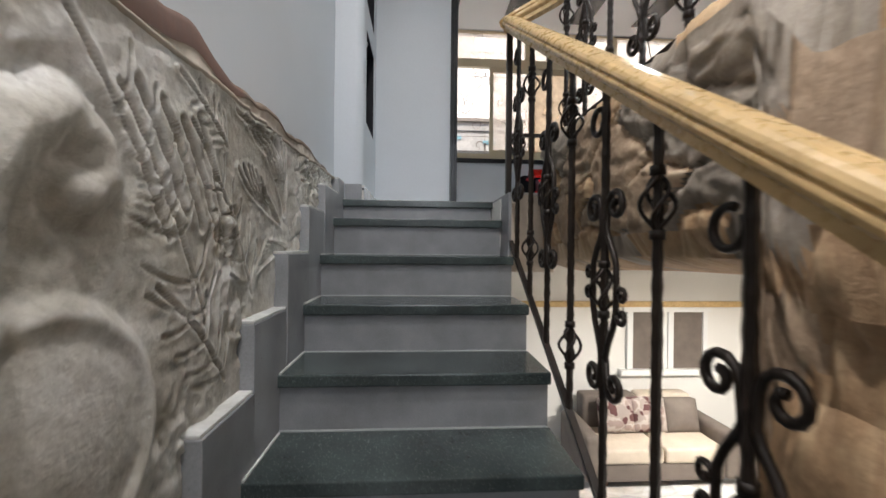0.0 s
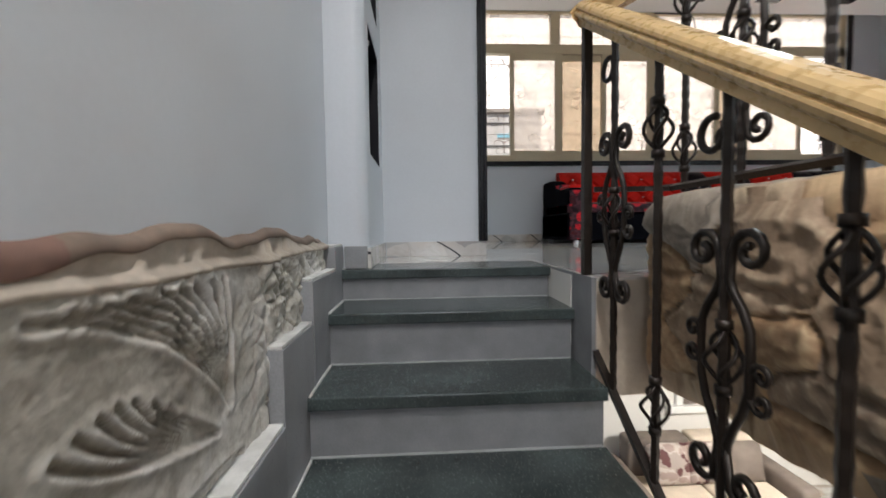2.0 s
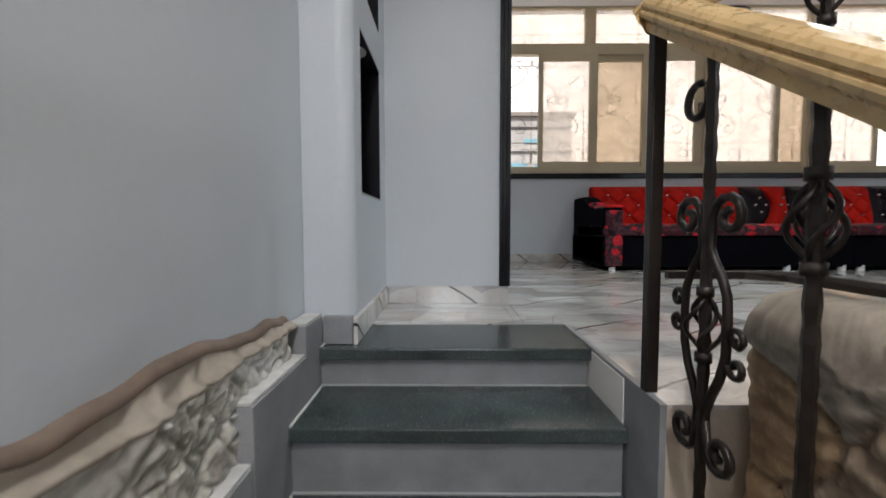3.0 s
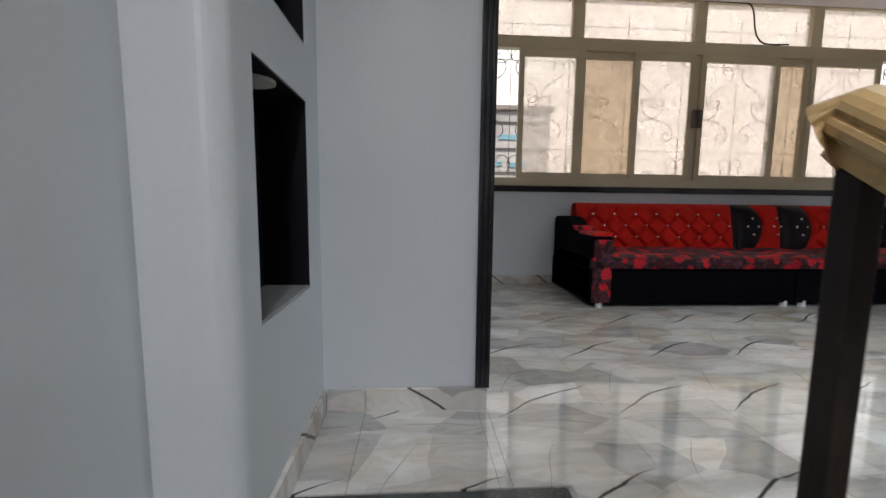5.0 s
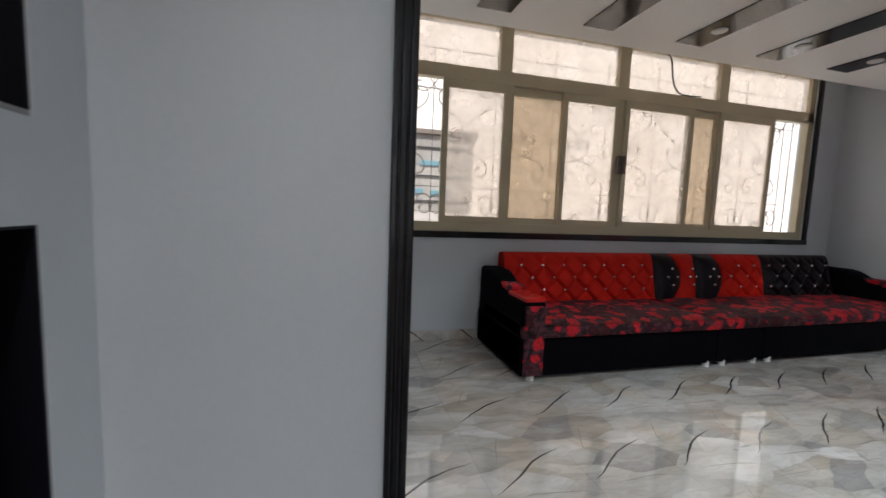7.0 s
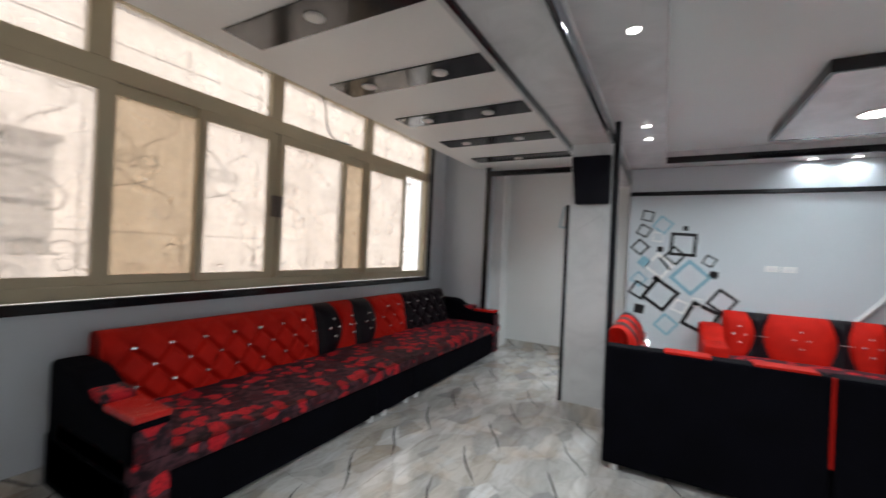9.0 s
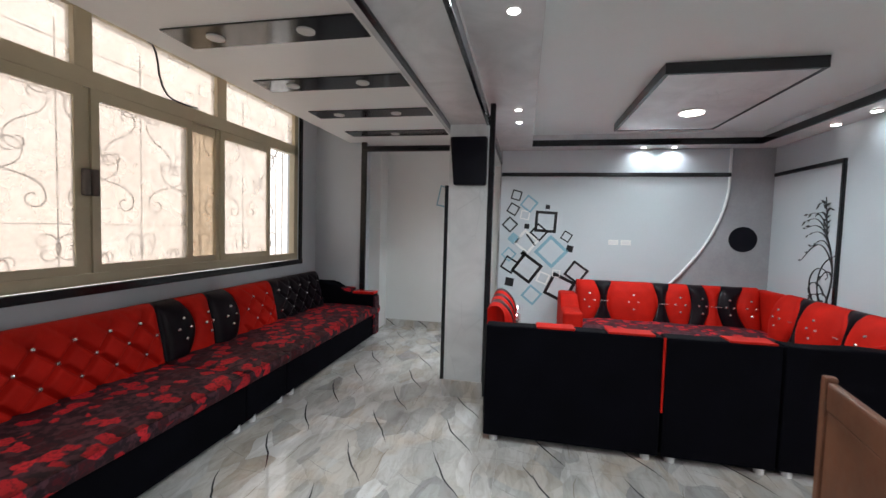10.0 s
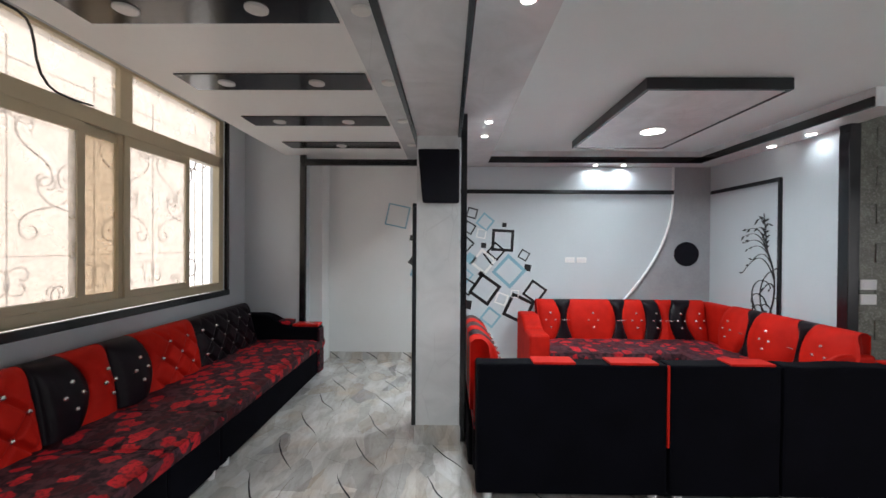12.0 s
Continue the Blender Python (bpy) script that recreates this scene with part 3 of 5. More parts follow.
def sash(x0, x1, d, m, open_=False):
    w = 0.06
    s_ = part("sash", boxes((x0, x0 + w, d, d + 0.03, 1.19, 2.56), (x1 - w, x1, d, d + 0.03, 1.19, 2.56), (x0 + w, x1 - w, d, d + 0.03, 1.19, 1.25), (x0 + w, x1 - w, d, d + 0.03, 2.48, 2.56)), ALU, win)
    p = part("pane", boxes((x0 + w, x1 - w, d + 0.012, d + 0.018, 1.25, 2.48)), m, s_)
    p.visible_shadow = False


sash(1.08, 1.77, -0.028, GLASS)
sash(1.76, 2.43, 0.004, GLASS2)
sash(2.37, 3.07, -0.028, GLASS)
sash(3.13, 4.06, -0.028, GLASS)
sash(3.99, 4.44, 0.004, GLASS2)
sash(4.43, 5.28, -0.028, GLASS)
for x in (3.068, 3.132):
    hb = boxes((x - 0.026, x + 0.026, -0.075, -0.032, 1.765, 1.965), bevel=0.018, seg=3)
    hd = part("handle", hb, TAUPE, win, "dark brown plastic pull handle", smooth=True)
    part("backplate", boxes((x - 0.018, x + 0.018, -0.034, -0.029, 1.78, 1.95), bevel=0.003), TAUPE, hd)

put("backdrop", boxes((-4, 12, 9.6, 9.7, -3, 7)), FACADE, "cream facade across the alley, glowing in place of sunlight", "backdrop", **S)
put("ground", boxes((-60, 60, 6.95, 80, -3.3, -3.1)), PLASTER, "dusty ground of the alley", "ground", **S)

# ---------------------------------------------------------------- lower room
put("lower_floor", boxes((-0.8, 7, -3.2, 6.9, -3.2, -3.0)), FLOORM, "polished marble floor of the lower room", "floor", **S)
put("lower_wall", boxes((0.3, 7, 5.7, 5.85, -3.0, -0.35)), PLASTER, "white wall of the lower room", "wall", **S)
put("lower_wall_side", boxes((7.0, 7.2, -3.0, 5.7, -3.0, -0.35)), PLASTER, "white side wall of the lower room", "wall", **S)
lamp("lower_room_lamp", (3.4, 3.4, -0.42), 120, 0.6, (1, 0.95, 0.88))
# downlights added on the unseen stairwell ceiling to brighten the stairs
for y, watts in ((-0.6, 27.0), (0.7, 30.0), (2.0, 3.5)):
    downlight((-0.05, y, 2.888), 0.05, True, "added lit downlight on the unseen stairwell ceiling")
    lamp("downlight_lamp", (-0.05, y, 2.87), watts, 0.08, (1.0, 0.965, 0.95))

# ---------------------------------------------------------------- niches
def niche(z0, z1, lamp_on_top):
    t = thing("wall_niche_lining", "black-painted niche lining with a grey sill", "niche", (NX, (N0 + N1) / 2, z0), "wall niches", "structure")
    w, h, d = (N1 - N0) / 2, z1 - z0, 0.17
    part("back", boxes((-d, -d + 0.006, -w, w, 0, h)), NICHE, t)
    part("side", boxes((-d + 0.006, -0.003, -w, -w + 0.006, 0.012, h)), NICHE, t)
    part("side", boxes((-d + 0.006, -0.003, w - 0.006, w, 0.012, h)), NICHE, t)
    part("top", boxes((-d + 0.006, -0.003, -w + 0.006, w - 0.006, h - 0.006, h)), NICHE, t)
    part("sill", boxes((-d + 0.006, -0.003, -w, w, 0, 0.012), bevel=0.003), SKIRT, t)
    if lamp_on_top:
        b = bmesh.new()
        disc(b, (-0.085, -0.03, h - 0.011), 0.068, 0.008)
        part("lamp_cap", b, LAMPOFF, t, "white round lamp cap")


niche(0.573, 1.243, True)
niche(1.43, 2.10, True)

# ---------------------------------------------------------------- cement relief on the stair wall
def bezier(p0, p1, p2, n=9):
    return [tuple((1 - f) ** 2 * a + 2 * f * (1 - f) * b + f * f * c for a, b, c in zip(p0, p1, p2)) for f in [k / n for k in range(n + 1)]]


# modelled strokes on the wall: (line in y and z, half width, height)
STROKES = []


def frond(root, bend, tip, side_len, count, w=0.007, h=0.016, both=True):
    """A palm frond: a stem with curved leaflets that lean towards its tip."""
    stem_ = bezier(root, bend, tip, 14)
    STROKES.append((stem_, w, h))
    for k in range(count):
        i = 1 + int(11 * k / count)
        (ya, za), (yb, zb) = stem_[i], stem_[i + 1]
        d = math.hypot(yb - ya, zb - za)
        ty, tz = (yb - ya) / d, (zb - za) / d
        for sg in (1, -1) if both else (1,):
            L = side_len * (1 - 0.45 * k / count)
            mid = (ya + ty * L * 0.25 - sg * tz * L * 0.5, za + tz * L * 0.25 + sg * ty * L * 0.5)
            end = (ya + ty * L * 0.75 - sg * tz * L * 0.85, za + tz * L * 0.75 + sg * ty * L * 0.85)
            STROKES.append((bezier((ya, za), mid, end, 7), w * 0.75, h * 0.8))


frond((1.74, -0.47), (1.62, -0.20), (1.38, -0.02), 0.13, 5)
frond((1.56, -0.04), (1.47, 0.03), (1.33, 0.075), 0.07, 5)
frond((1.45, -0.52), (1.34, -0.24), (1.16, -0.02), 0.19, 4, 0.008, 0.013)
frond((1.30, -0.30), (1.22, -0.12), (1.05, 0.05), 0.18, 4, 0.008, 0.013)
frond((0.95, -0.30), (0.80, -0.05), (0.55, 0.02), 0.20, 4, 0.009, 0.014)
frond((1.55, -0.68), (1.44, -0.52), (1.26, -0.40), 0.14, 4, 0.008, 0.014)
for k in range(4):
    # tall blades
    y0 = 1.20 + 0.07 * k
    STROKES.append((bezier((y0 + 0.16, -0.24 - 0.03 * k), (y0 + 0.10, -0.12), (y0, 0.0 - 0.015 * (k % 3)), 8), 0.012, 0.018))
for k in range(8):
    # scallop: ribs gathered at the lower far end
    f = k / 7
    STROKES.append((bezier((1.64 + 0.24 * f, -0.08 - 0.06 * f + 0.05 * math.sin(3.1 * f)), (1.74 + 0.16 * f, -0.17 + 0.02 * f), (2.0, -0.225), 8), 0.008, 0.016))
for k in range(9):
    # fan under the ledge
    f = k / 8
    STROKES.append((bezier((1.62 + 0.42 * f, 0.085), (1.86 + 0.20 * f, 0.06), (2.06, -0.19), 8), 0.009, 0.014))
for k in range(7):
    f = k / 6
    STROKES.append((bezier((2.08 + 0.03 * f, -0.36 + 0.04 * f), (2.0 + 0.05 * f, -0.30), (1.78 + 0.10 * f, -0.40 + 0.10 * f), 6), 0.007, 0.012))
# thick curled trunk
STROKES.append(([(0.86, -0.62), (0.88, -0.42), (0.92, -0.24), (0.97, -0.15), (1.04, -0.11), (1.10, -0.15), (1.12, -0.20), (1.08, -0.23)], 0.040, 0.030))

END_Y = 2.928


def front_line(y):
    return 0.112 + 0.004 * math.sin(y * 5) + 0.003 * math.sin(y * 13)


def top_line(y):
    """The wavy brown line where the ledge meets the wall."""
    hump = 0.030 * math.exp(-((y - 2.40) / 0.10) ** 2) + 0.028 * math.exp(-((y - 1.93) / 0.16) ** 2) + 0.055 * math.exp(-((y - 1.40) / 0.16) ** 2) + 0.07 * math.exp(-((y - 0.9) / 0.25) ** 2)
    return 0.160 + hump + 0.005 * math.sin(y * 23) + 0.003 * math.sin(y * 41) - 0.05 * max(0, y - 2.55)


NY, NZ, Y0 = 760, 190, -0.9
YY = np.repeat((Y0 + (END_Y - Y0) * np.arange(NY + 1) / NY)[:, None], NZ + 1, 1)
LOW = -0.693 * (3.06 - YY) - 0.16
TOPZ = np.array([front_line(y) for y in YY[:, 0]])[:, None]
ZZ = LOW + (TOPZ - LOW) * (np.arange(NZ + 1) / NZ)[None, :] ** 0.85
UP = np.zeros_like(YY)
for line, w, h in STROKES:
    ys, zs = [p[0] for p in line], [p[1] for p in line]
    reach = w * 3.2
    i0, i1 = np.searchsorted(YY[:, 0], [min(ys) - reach, max(ys) + reach])
    if i1 <= i0:
        continue
    y_, z_ = YY[i0:i1], ZZ[i0:i1]
    dist = np.full_like(y_, 9.0)
    for (ya, za), (yb, zb) in zip(line, line[1:]):
        dy, dz = yb - ya, zb - za
        f = np.clip(((y_ - ya) * dy + (z_ - za) * dz) / (dy * dy + dz * dz + 1e-9), 0, 1)
        dist = np.minimum(dist, np.hypot(y_ - ya - f * dy, z_ - za - f * dz))
    if w > 0.03:
        shape = h * np.exp(-(dist / w) ** 2) - 0.4 * h * np.exp(-((dist - 1.6 * w) / (0.5 * w)) ** 2)
    else:
        shape = 0.30 * h * np.exp(-((dist - 1.5 * w) / (0.8 * w)) ** 2) - 0.75 * h * np.exp(-(dist / (0.62 * w)) ** 2)
    old = UP[i0:i1]
    UP[i0:i1] = np.where(np.abs(shape) > np.abs(old), shape, old)
# round smooth boss low on the wall
RR = np.hypot(YY - 1.00, (ZZ + 0.63)) / 0.25
BOSS = np.clip(1 - RR, 0, 1) ** 0.5 * 0.036 + 0.012 * np.exp(-((RR - 0.86) / 0.07) ** 2)


def relief_x(y, z, up=0.0, boss=0.0):
    near = min(1.0, max(0.0, (2.4 - y) / 1.2))
    far = min(1.0, max(0.0, (y - 2.12) / 0.2))
    swell = noise.noise(Vector((y * 2.6, z * 2.6, 3.1))) * 0.5 + 0.5
    patch = noise.noise(Vector((y * 4.1, z * 4.1, 7.7)))
    rough = noise.fractal(Vector((y * 16, z * 16, 0.4)), 0.8, 2.1, 5)
    coarse = (0.004 + 0.013 * min(1.0, max(0.0, patch * 2.2 + 0.25))) * (1 - min(1.0, boss * 30))
    stone = 0.0
    if far:
        d, _ = noise.voronoi(Vector((y * 15, z * 15, 2.0)))
        stone = min(1.0, (d[1] - d[0]) * 3.0) ** 0.6
    return LW + 0.022 + 0.022 * swell * (0.4 + 0.6 * near) + up * (1 - 0.8 * far) + boss + 0.017 * far * stone + coarse * rough


rb = bmesh.new()
grid = []
for i in range(NY + 1):
    row = []
    for j in range(NZ + 1):
        y, z = float(YY[i, j]), float(ZZ[i, j])
        x = max(LW + 0.003, relief_x(y, z, float(UP[i, j]), float(BOSS[i, j])))
        if i > NY - 10:
            x = LW + (x - LW) * (NY - i + 1) / 11
        row.append(rb.verts.new((x, y, z)))
    grid.append(row)
for i in range(NY):
    for j in range(NZ):
        rb.faces.new((grid[i][j], grid[i + 1][j], grid[i + 1][j + 1], grid[i][j + 1]))
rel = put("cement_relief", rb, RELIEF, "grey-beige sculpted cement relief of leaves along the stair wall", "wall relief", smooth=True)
def swept(rows):
    b = bmesh.new()
    prev = None
    for pts in rows:
        ring = [b.verts.new(q) for q in pts]
        if prev:
            for k in range(len(ring) - 1):
                b.faces.new((prev[k], ring[k], ring[k + 1], prev[k + 1]))
        prev = ring
    return b


slope_rows, lip_rows = [], []
for i in range(301):
    y = Y0 + (END_Y - Y0) * i / 300
    f_, t = front_line(y), top_line(y)
    fx = relief_x(y, f_ - 0.01)
    wob = 0.006 * noise.noise(Vector((y * 9, 0, 5)))
    wide = 0.016 + 0.045 * min(1.0, max(0.0, (1.75 - y) / 0.35))
    slope_rows.append(((LW, y, f_ - 0.03), (fx - 0.004, y, f_ - 0.012), (fx + 0.006, y, f_ - 0.004), (fx + 0.004, y, f_ + 0.004), (fx - 0.02, y, f_ + 0.018 + wob), (LW + 0.018, y, t - wide + 0.002 + wob)))
    lip_rows.append(((LW + 0.019, y, t - wide + wob), (LW + 0.022, y, t - 0.012 + wob), (LW + 0.014, y, t + 0.004), (LW + 0.001, y, t + 0.012)))
part("ledge", swept(slope_rows), LEDGE, rel, "sloping beige cement ledge", smooth=True)
part("brown_lip", swept(lip_rows[:204]), BROWNTOP, rel, "red-brown painted wavy lip on the wall", smooth=True)
part("tan_lip", swept(lip_rows[203:]), TANTOP, rel, "tan painted wavy lip on the wall", smooth=True)

# ---------------------------------------------------------------- rock-clad parapet
sect = [(0.22, -0.02), (0.10, 0.0), (0.02, 0.03), (0.0, 0.10)] + [(0.0, 0.10 + 0.46 * k / 44) for k in range(1, 45)] + [(0.012, 0.60), (0.035, 0.63), (0.07, 0.645), (0.12, 0.65), (0.18, 0.65), (0.24, 0.65), (0.30, 0.65), (0.30, 0.60)]
NR = 640
rock = thing("rock_parapet", "brown, tan and grey artificial rock cladding along the gallery edge", "parapet", (0, 0, 0))
lattice, cells = [], []
for i in range(NR + 1):
    y = -2.9 + (2.62 + 2.9) * i / NR
    zb = -0.36 - 0.08 * max(0, (y - 1.4) / 1.4) ** 2 - 2.6 * min(1.0, max(0.0, (1.18 - y) / 0.10)) ** 0.7
    shrink = min(1.0, math.sqrt(max(0.0, (2.625 - y) / 0.07)))
    ring, own = [], []
    for dx, dz in sect:
        z = zb + dz * (0.29 - zb) / 0.65
        p = Vector((y * 2.7, z * 4.4, dx * 1.2))
        q = p + 0.22 * noise.noise_vector(p * 1.3)
        d, near_pts = noise.voronoi(q)
        crack = min(1.0, (d[1] - d[0]) * 8.0)
        own.append((round(near_pts[0].x, 2), round(near_pts[0].y, 2)))
        bulge = 0.034 * crack ** 0.5 + 0.030 * noise.noise(near_pts[0] * 3.1) * crack + 0.03 * noise.noise(p * 0.7) + 0.011 * noise.ridged_multi_fractal(p * 4.2, 1.0, 2.0, 5, 1.0, 2.0)
        face = 1.0 if dx < 0.05 else 0.3
        x = 0.69 + dx - bulge * face
        zc = (0.29 + zb) / 2
        z = zc + (z - zc) * (0.55 + 0.45 * shrink) + (0.3 * bulge if dz > 0.6 else 0)
        x = 0.84 + (x - 0.84) * (0.5 + 0.5 * shrink)
        ring.append(Vector((x, y, z)))
    lattice.append(ring)
    cells.append(own)
stones = {}
for i in range(NR):
    for k in range(len(sect) - 1):
        stones.setdefault(cells[i][k], []).append((i, k))
pieces = []
for key, quads in sorted(stones.items()):
    left = set(quads)
    while left:
        todo, own = [left.pop()], []
        while todo:
            i, k = todo.pop()
            own.append((i, k))
            for q in ((i + 1, k), (i - 1, k), (i, k + 1), (i, k - 1)):
                if q in left:
                    left.remove(q)
                    todo.append(q)
        pieces.append((key, sorted(own)))
for key, quads in pieces:
    sb_, seen_ = bmesh.new(), {}
    for i, k in quads:
        vs = []
        for c in ((i, k), (i, k + 1), (i + 1, k + 1), (i + 1, k)):
            if c not in seen_:
                seen_[c] = sb_.verts.new(lattice[c[0]][c[1]])
            vs.append(seen_[c])
        sb_.faces.new(vs)
    part("stone", sb_, (ROCK, ROCKTAN, ROCKGREY, ROCK, ROCKTAN)[int(abs(key[0] * 17.3 + key[1] * 29.7)) % 5], rock, smooth=True)
ec = bmesh.new()
ec.faces.new([ec.verts.new(q) for q in lattice[-1]])
part("end_stone", ec, ROCK, rock)

# ---------------------------------------------------------------- wrought-iron railings
RS = 0.668


def spiral(c, r, turns, a0, side, n=14):
    return [(0, c[0] * side + side * r * (1 - 0.75 * k / n) * math.cos(a0 + turns * 2 * math.pi * k / n), c[1] + r * (1 - 0.75 * k / n) * math.sin(a0 + turns * 2 * math.pi * k / n)) for k in range(n + 1)]


def bar_mesh(h, thick=0.011):
    b = bmesh.new()
    n = 40
    pts = [(0, 0, h * k / n) for k in range(n + 1)]
    tube(b, pts, [thick * (1 + 0.22 * (k % 2)) for k in range(n + 1)], 5)
    return finish(b, "bar", IRON, False)


def basket_mesh():
    b = bmesh.new()
    for q in range(4):
        pts = []
        for k in range(11):
            f = k / 10
            r = 0.036 * math.sin(math.pi * f)
            a = q * math.pi / 2 + f * 2.6
            pts.append((r * math.cos(a), r * math.sin(a), -0.065 + 0.13 * f))
        tube(b, pts, 0.0052, 5)
    disc(b, (0, 0, 0.07), 0.017, 0.02, seg=10)
    disc(b, (0, 0, -0.07), 0.017, 0.02, seg=10)
    return finish(b, "basket", IRON, True)


def scroll_mesh(side):
    """One side of a lyre: a volute above, a bowed strap round the basket, a volute below."""
    b = bmesh.new()
    top = spiral((0.064, 0.225), 0.046, -1.25, math.pi, side)[::-1]
    mid = [(0, side * y, z) for y, z in ((0.016, 0.19), (0.012, 0.165), (0.024, 0.14), (0.050, 0.105), (0.066, 0.07), (0.069, 0.02), (0.067, -0.05), (0.052, -0.10), (0.030, -0.14), (0.014, -0.18), (0.012, -0.21))]
    low = spiral((0.060, -0.25), 0.044, 1.25, math.pi, side)
    tube(b, top + mid[1:], 0.0095, 6)
    tube(b, [(0, side * 0.012, -0.19)] + low[1:], 0.0095, 6)
    return finish(b, "scroll", IRON, True)


def curl_mesh(side):
    """A small double curl riveted on the strap."""
    b = bmesh.new()
    for z, sg in ((0.026, -1), (-0.026, 1)):
        tube(b, [(0, y, z + sg * zz) for _, y, zz in spiral((0.096, 0.0), 0.024, 1.1, math.pi, side, 12)], 0.007, 5)
    return finish(b, "curl", IRON, True)


def ring_mesh():
    b = bmesh.new()
    tube(b, [(0, 0.045 + 0.036 * math.cos(k * 6.283 / 20 + 2.6), 0.036 * math.sin(k * 6.283 / 20 + 2.6)) for k in range(19)], 0.0085, 6)
    return finish(b, "ring", IRON, True)


RING = ring_mesh()
BASKET, SCR_A, SCR_B = basket_mesh(), scroll_mesh(1), scroll_mesh(-1)
CURL_A, CURL_B = curl_mesh(1), curl_mesh(-1)
BARS = {}


def baluster(rail, x, y, z0, z1, kind):
    key = round(z1 - z0, 3)
    if key not in BARS:
        BARS[key] = bar_mesh(key)
    b = part("baluster", BARS[key], IRON, rail)
    b.location = (x, y, z0)
    h = z1 - z0
    spots = [(BASKET, 0.83 * h), (BASKET, 0.19 * h)] if kind == 0 else [(BASKET, 0.51 * h), (SCR_A, 0.51 * h), (SCR_B, 0.51 * h)]
    if kind == 1:
        spots += [(CURL_A, 0.51 * h + 0.015), (CURL_B, 0.51 * h - 0.035)]
    if kind == 1 and h > 0.9:
        spots.append((RING, h - 0.10))
    for me, z in spots:
        q = part("basket" if me == BASKET else "ring" if me == RING else "curl" if me in (CURL_A, CURL_B) else "scroll", me, IRON, b)
        q.location = (0, 0, z)


def handrail(pts):
    """A moulded timber rail: flat top, rounded shoulders, a groove along each side."""
    b = bmesh.new()
    half = [(0.026, -0.046), (0.027, -0.026), (0.036, -0.022), (0.044, -0.016), (0.047, -0.007), (0.046, -0.001), (0.039, 0.002), (0.040, 0.006), (0.046, 0.009), (0.045, 0.017), (0.040, 0.025), (0.031, 0.031), (0.017, 0.035)]
    prof = [(-u, v) for u, v in half] + half[::-1]
    pts = [Vector(p) for p in pts]
    rings = []
    for i, p in enumerate(pts):
        d = (pts[min(i + 1, len(pts) - 1)] - pts[max(i - 1, 0)]).normalized()
        sd = d.cross(Vector((0, 0, 1))).normalized()
        up = sd.cross(d)
        rings.append([b.verts.new(p + sd * u + up * v) for u, v in prof])
    for r0, r1 in zip(rings, rings[1:]):
        for k in range(len(prof)):
            b.faces.new((r0[k], r0[(k + 1) % len(prof)], r1[(k + 1) % len(prof)], r1[k]))
    b.faces.new(rings[0])
    b.faces.new(rings[-1][::-1])
    return b


RX, PY, PZ = 0.48, 2.69, 0.99
rail = thing("stair_railing", "wrought-iron stair railing with scrolls, baskets and a golden cream handrail", "railing", (RX, PY, -0.22))
part("handrail", handrail([(-0.02, 0.03, PZ + 0.22 - 0.015), (0.0, 0.0, PZ + 0.22), (0, -1.5, PZ + 0.22 - RS * 1.5), (0, -3.6, PZ + 0.22 - RS * 3.6)]), CREAM, rail, "golden cream painted wooden handrail")
nb = bmesh.new()
addbox(nb, -0.016, 0.016, -0.016, 0.016, -0.02, PZ + 0.22 - 0.04, bevel=0.003)
part("newel_post", nb, IRON, rail)
bb = bmesh.new()
tube(bb, [(0, 0.0, 0.0), (0, -3.6, -RS * 3.6)], 0.016, 4)
part("bottom_bar", bb, IRON, rail)
for k in range(14):
    yy = -0.22 - 0.245 * k
    baluster(rail, 0, yy, RS * yy, PZ + 0.22 + RS * yy - 0.035, (k + 1) % 2)

rail2 = thing("gallery_railing", "wrought-iron gallery railing on the rock parapet with a golden cream handrail", "railing", (0.74, 2.72, 0.30))
part("handrail", handrail([(-0.26, -0.06, 0.67), (-0.24, -0.075, 0.685), (-0.03, -0.10, 0.80), (0.01, -0.14, 0.812), (0.02, -0.22, 0.815), (0.02, -0.5, 0.815), (0.02, -4.5, 0.815)]), CREAM, rail2, "golden cream painted wooden handrail")
b2 = bmesh.new()
tube(b2, [(-0.26, -0.10, 0.02), (-0.08, -0.11, 0.02), (0.0, -0.15, 0.02), (0, -4.5, 0.02)], 0.013, 4)
part("bottom_bar", b2, IRON, rail2)
for k in range(16):
    baluster(rail2, 0.01, -0.20 - 0.245 * k, 0.0, 0.78, k % 2)

# ---------------------------------------------------------------- sofas
FOOTB = bmesh.new()
disc(FOOTB, (0, 0, 0.028), 0.032, 0.056, seg=14)
FOOTM = finish(FOOTB, "foot", FOOT)
KB = bmesh.new()
bmesh.ops.create_icosphere(KB, subdivisions=2, radius=0.016)
BUTTON = finish(KB, "button", CHROME)


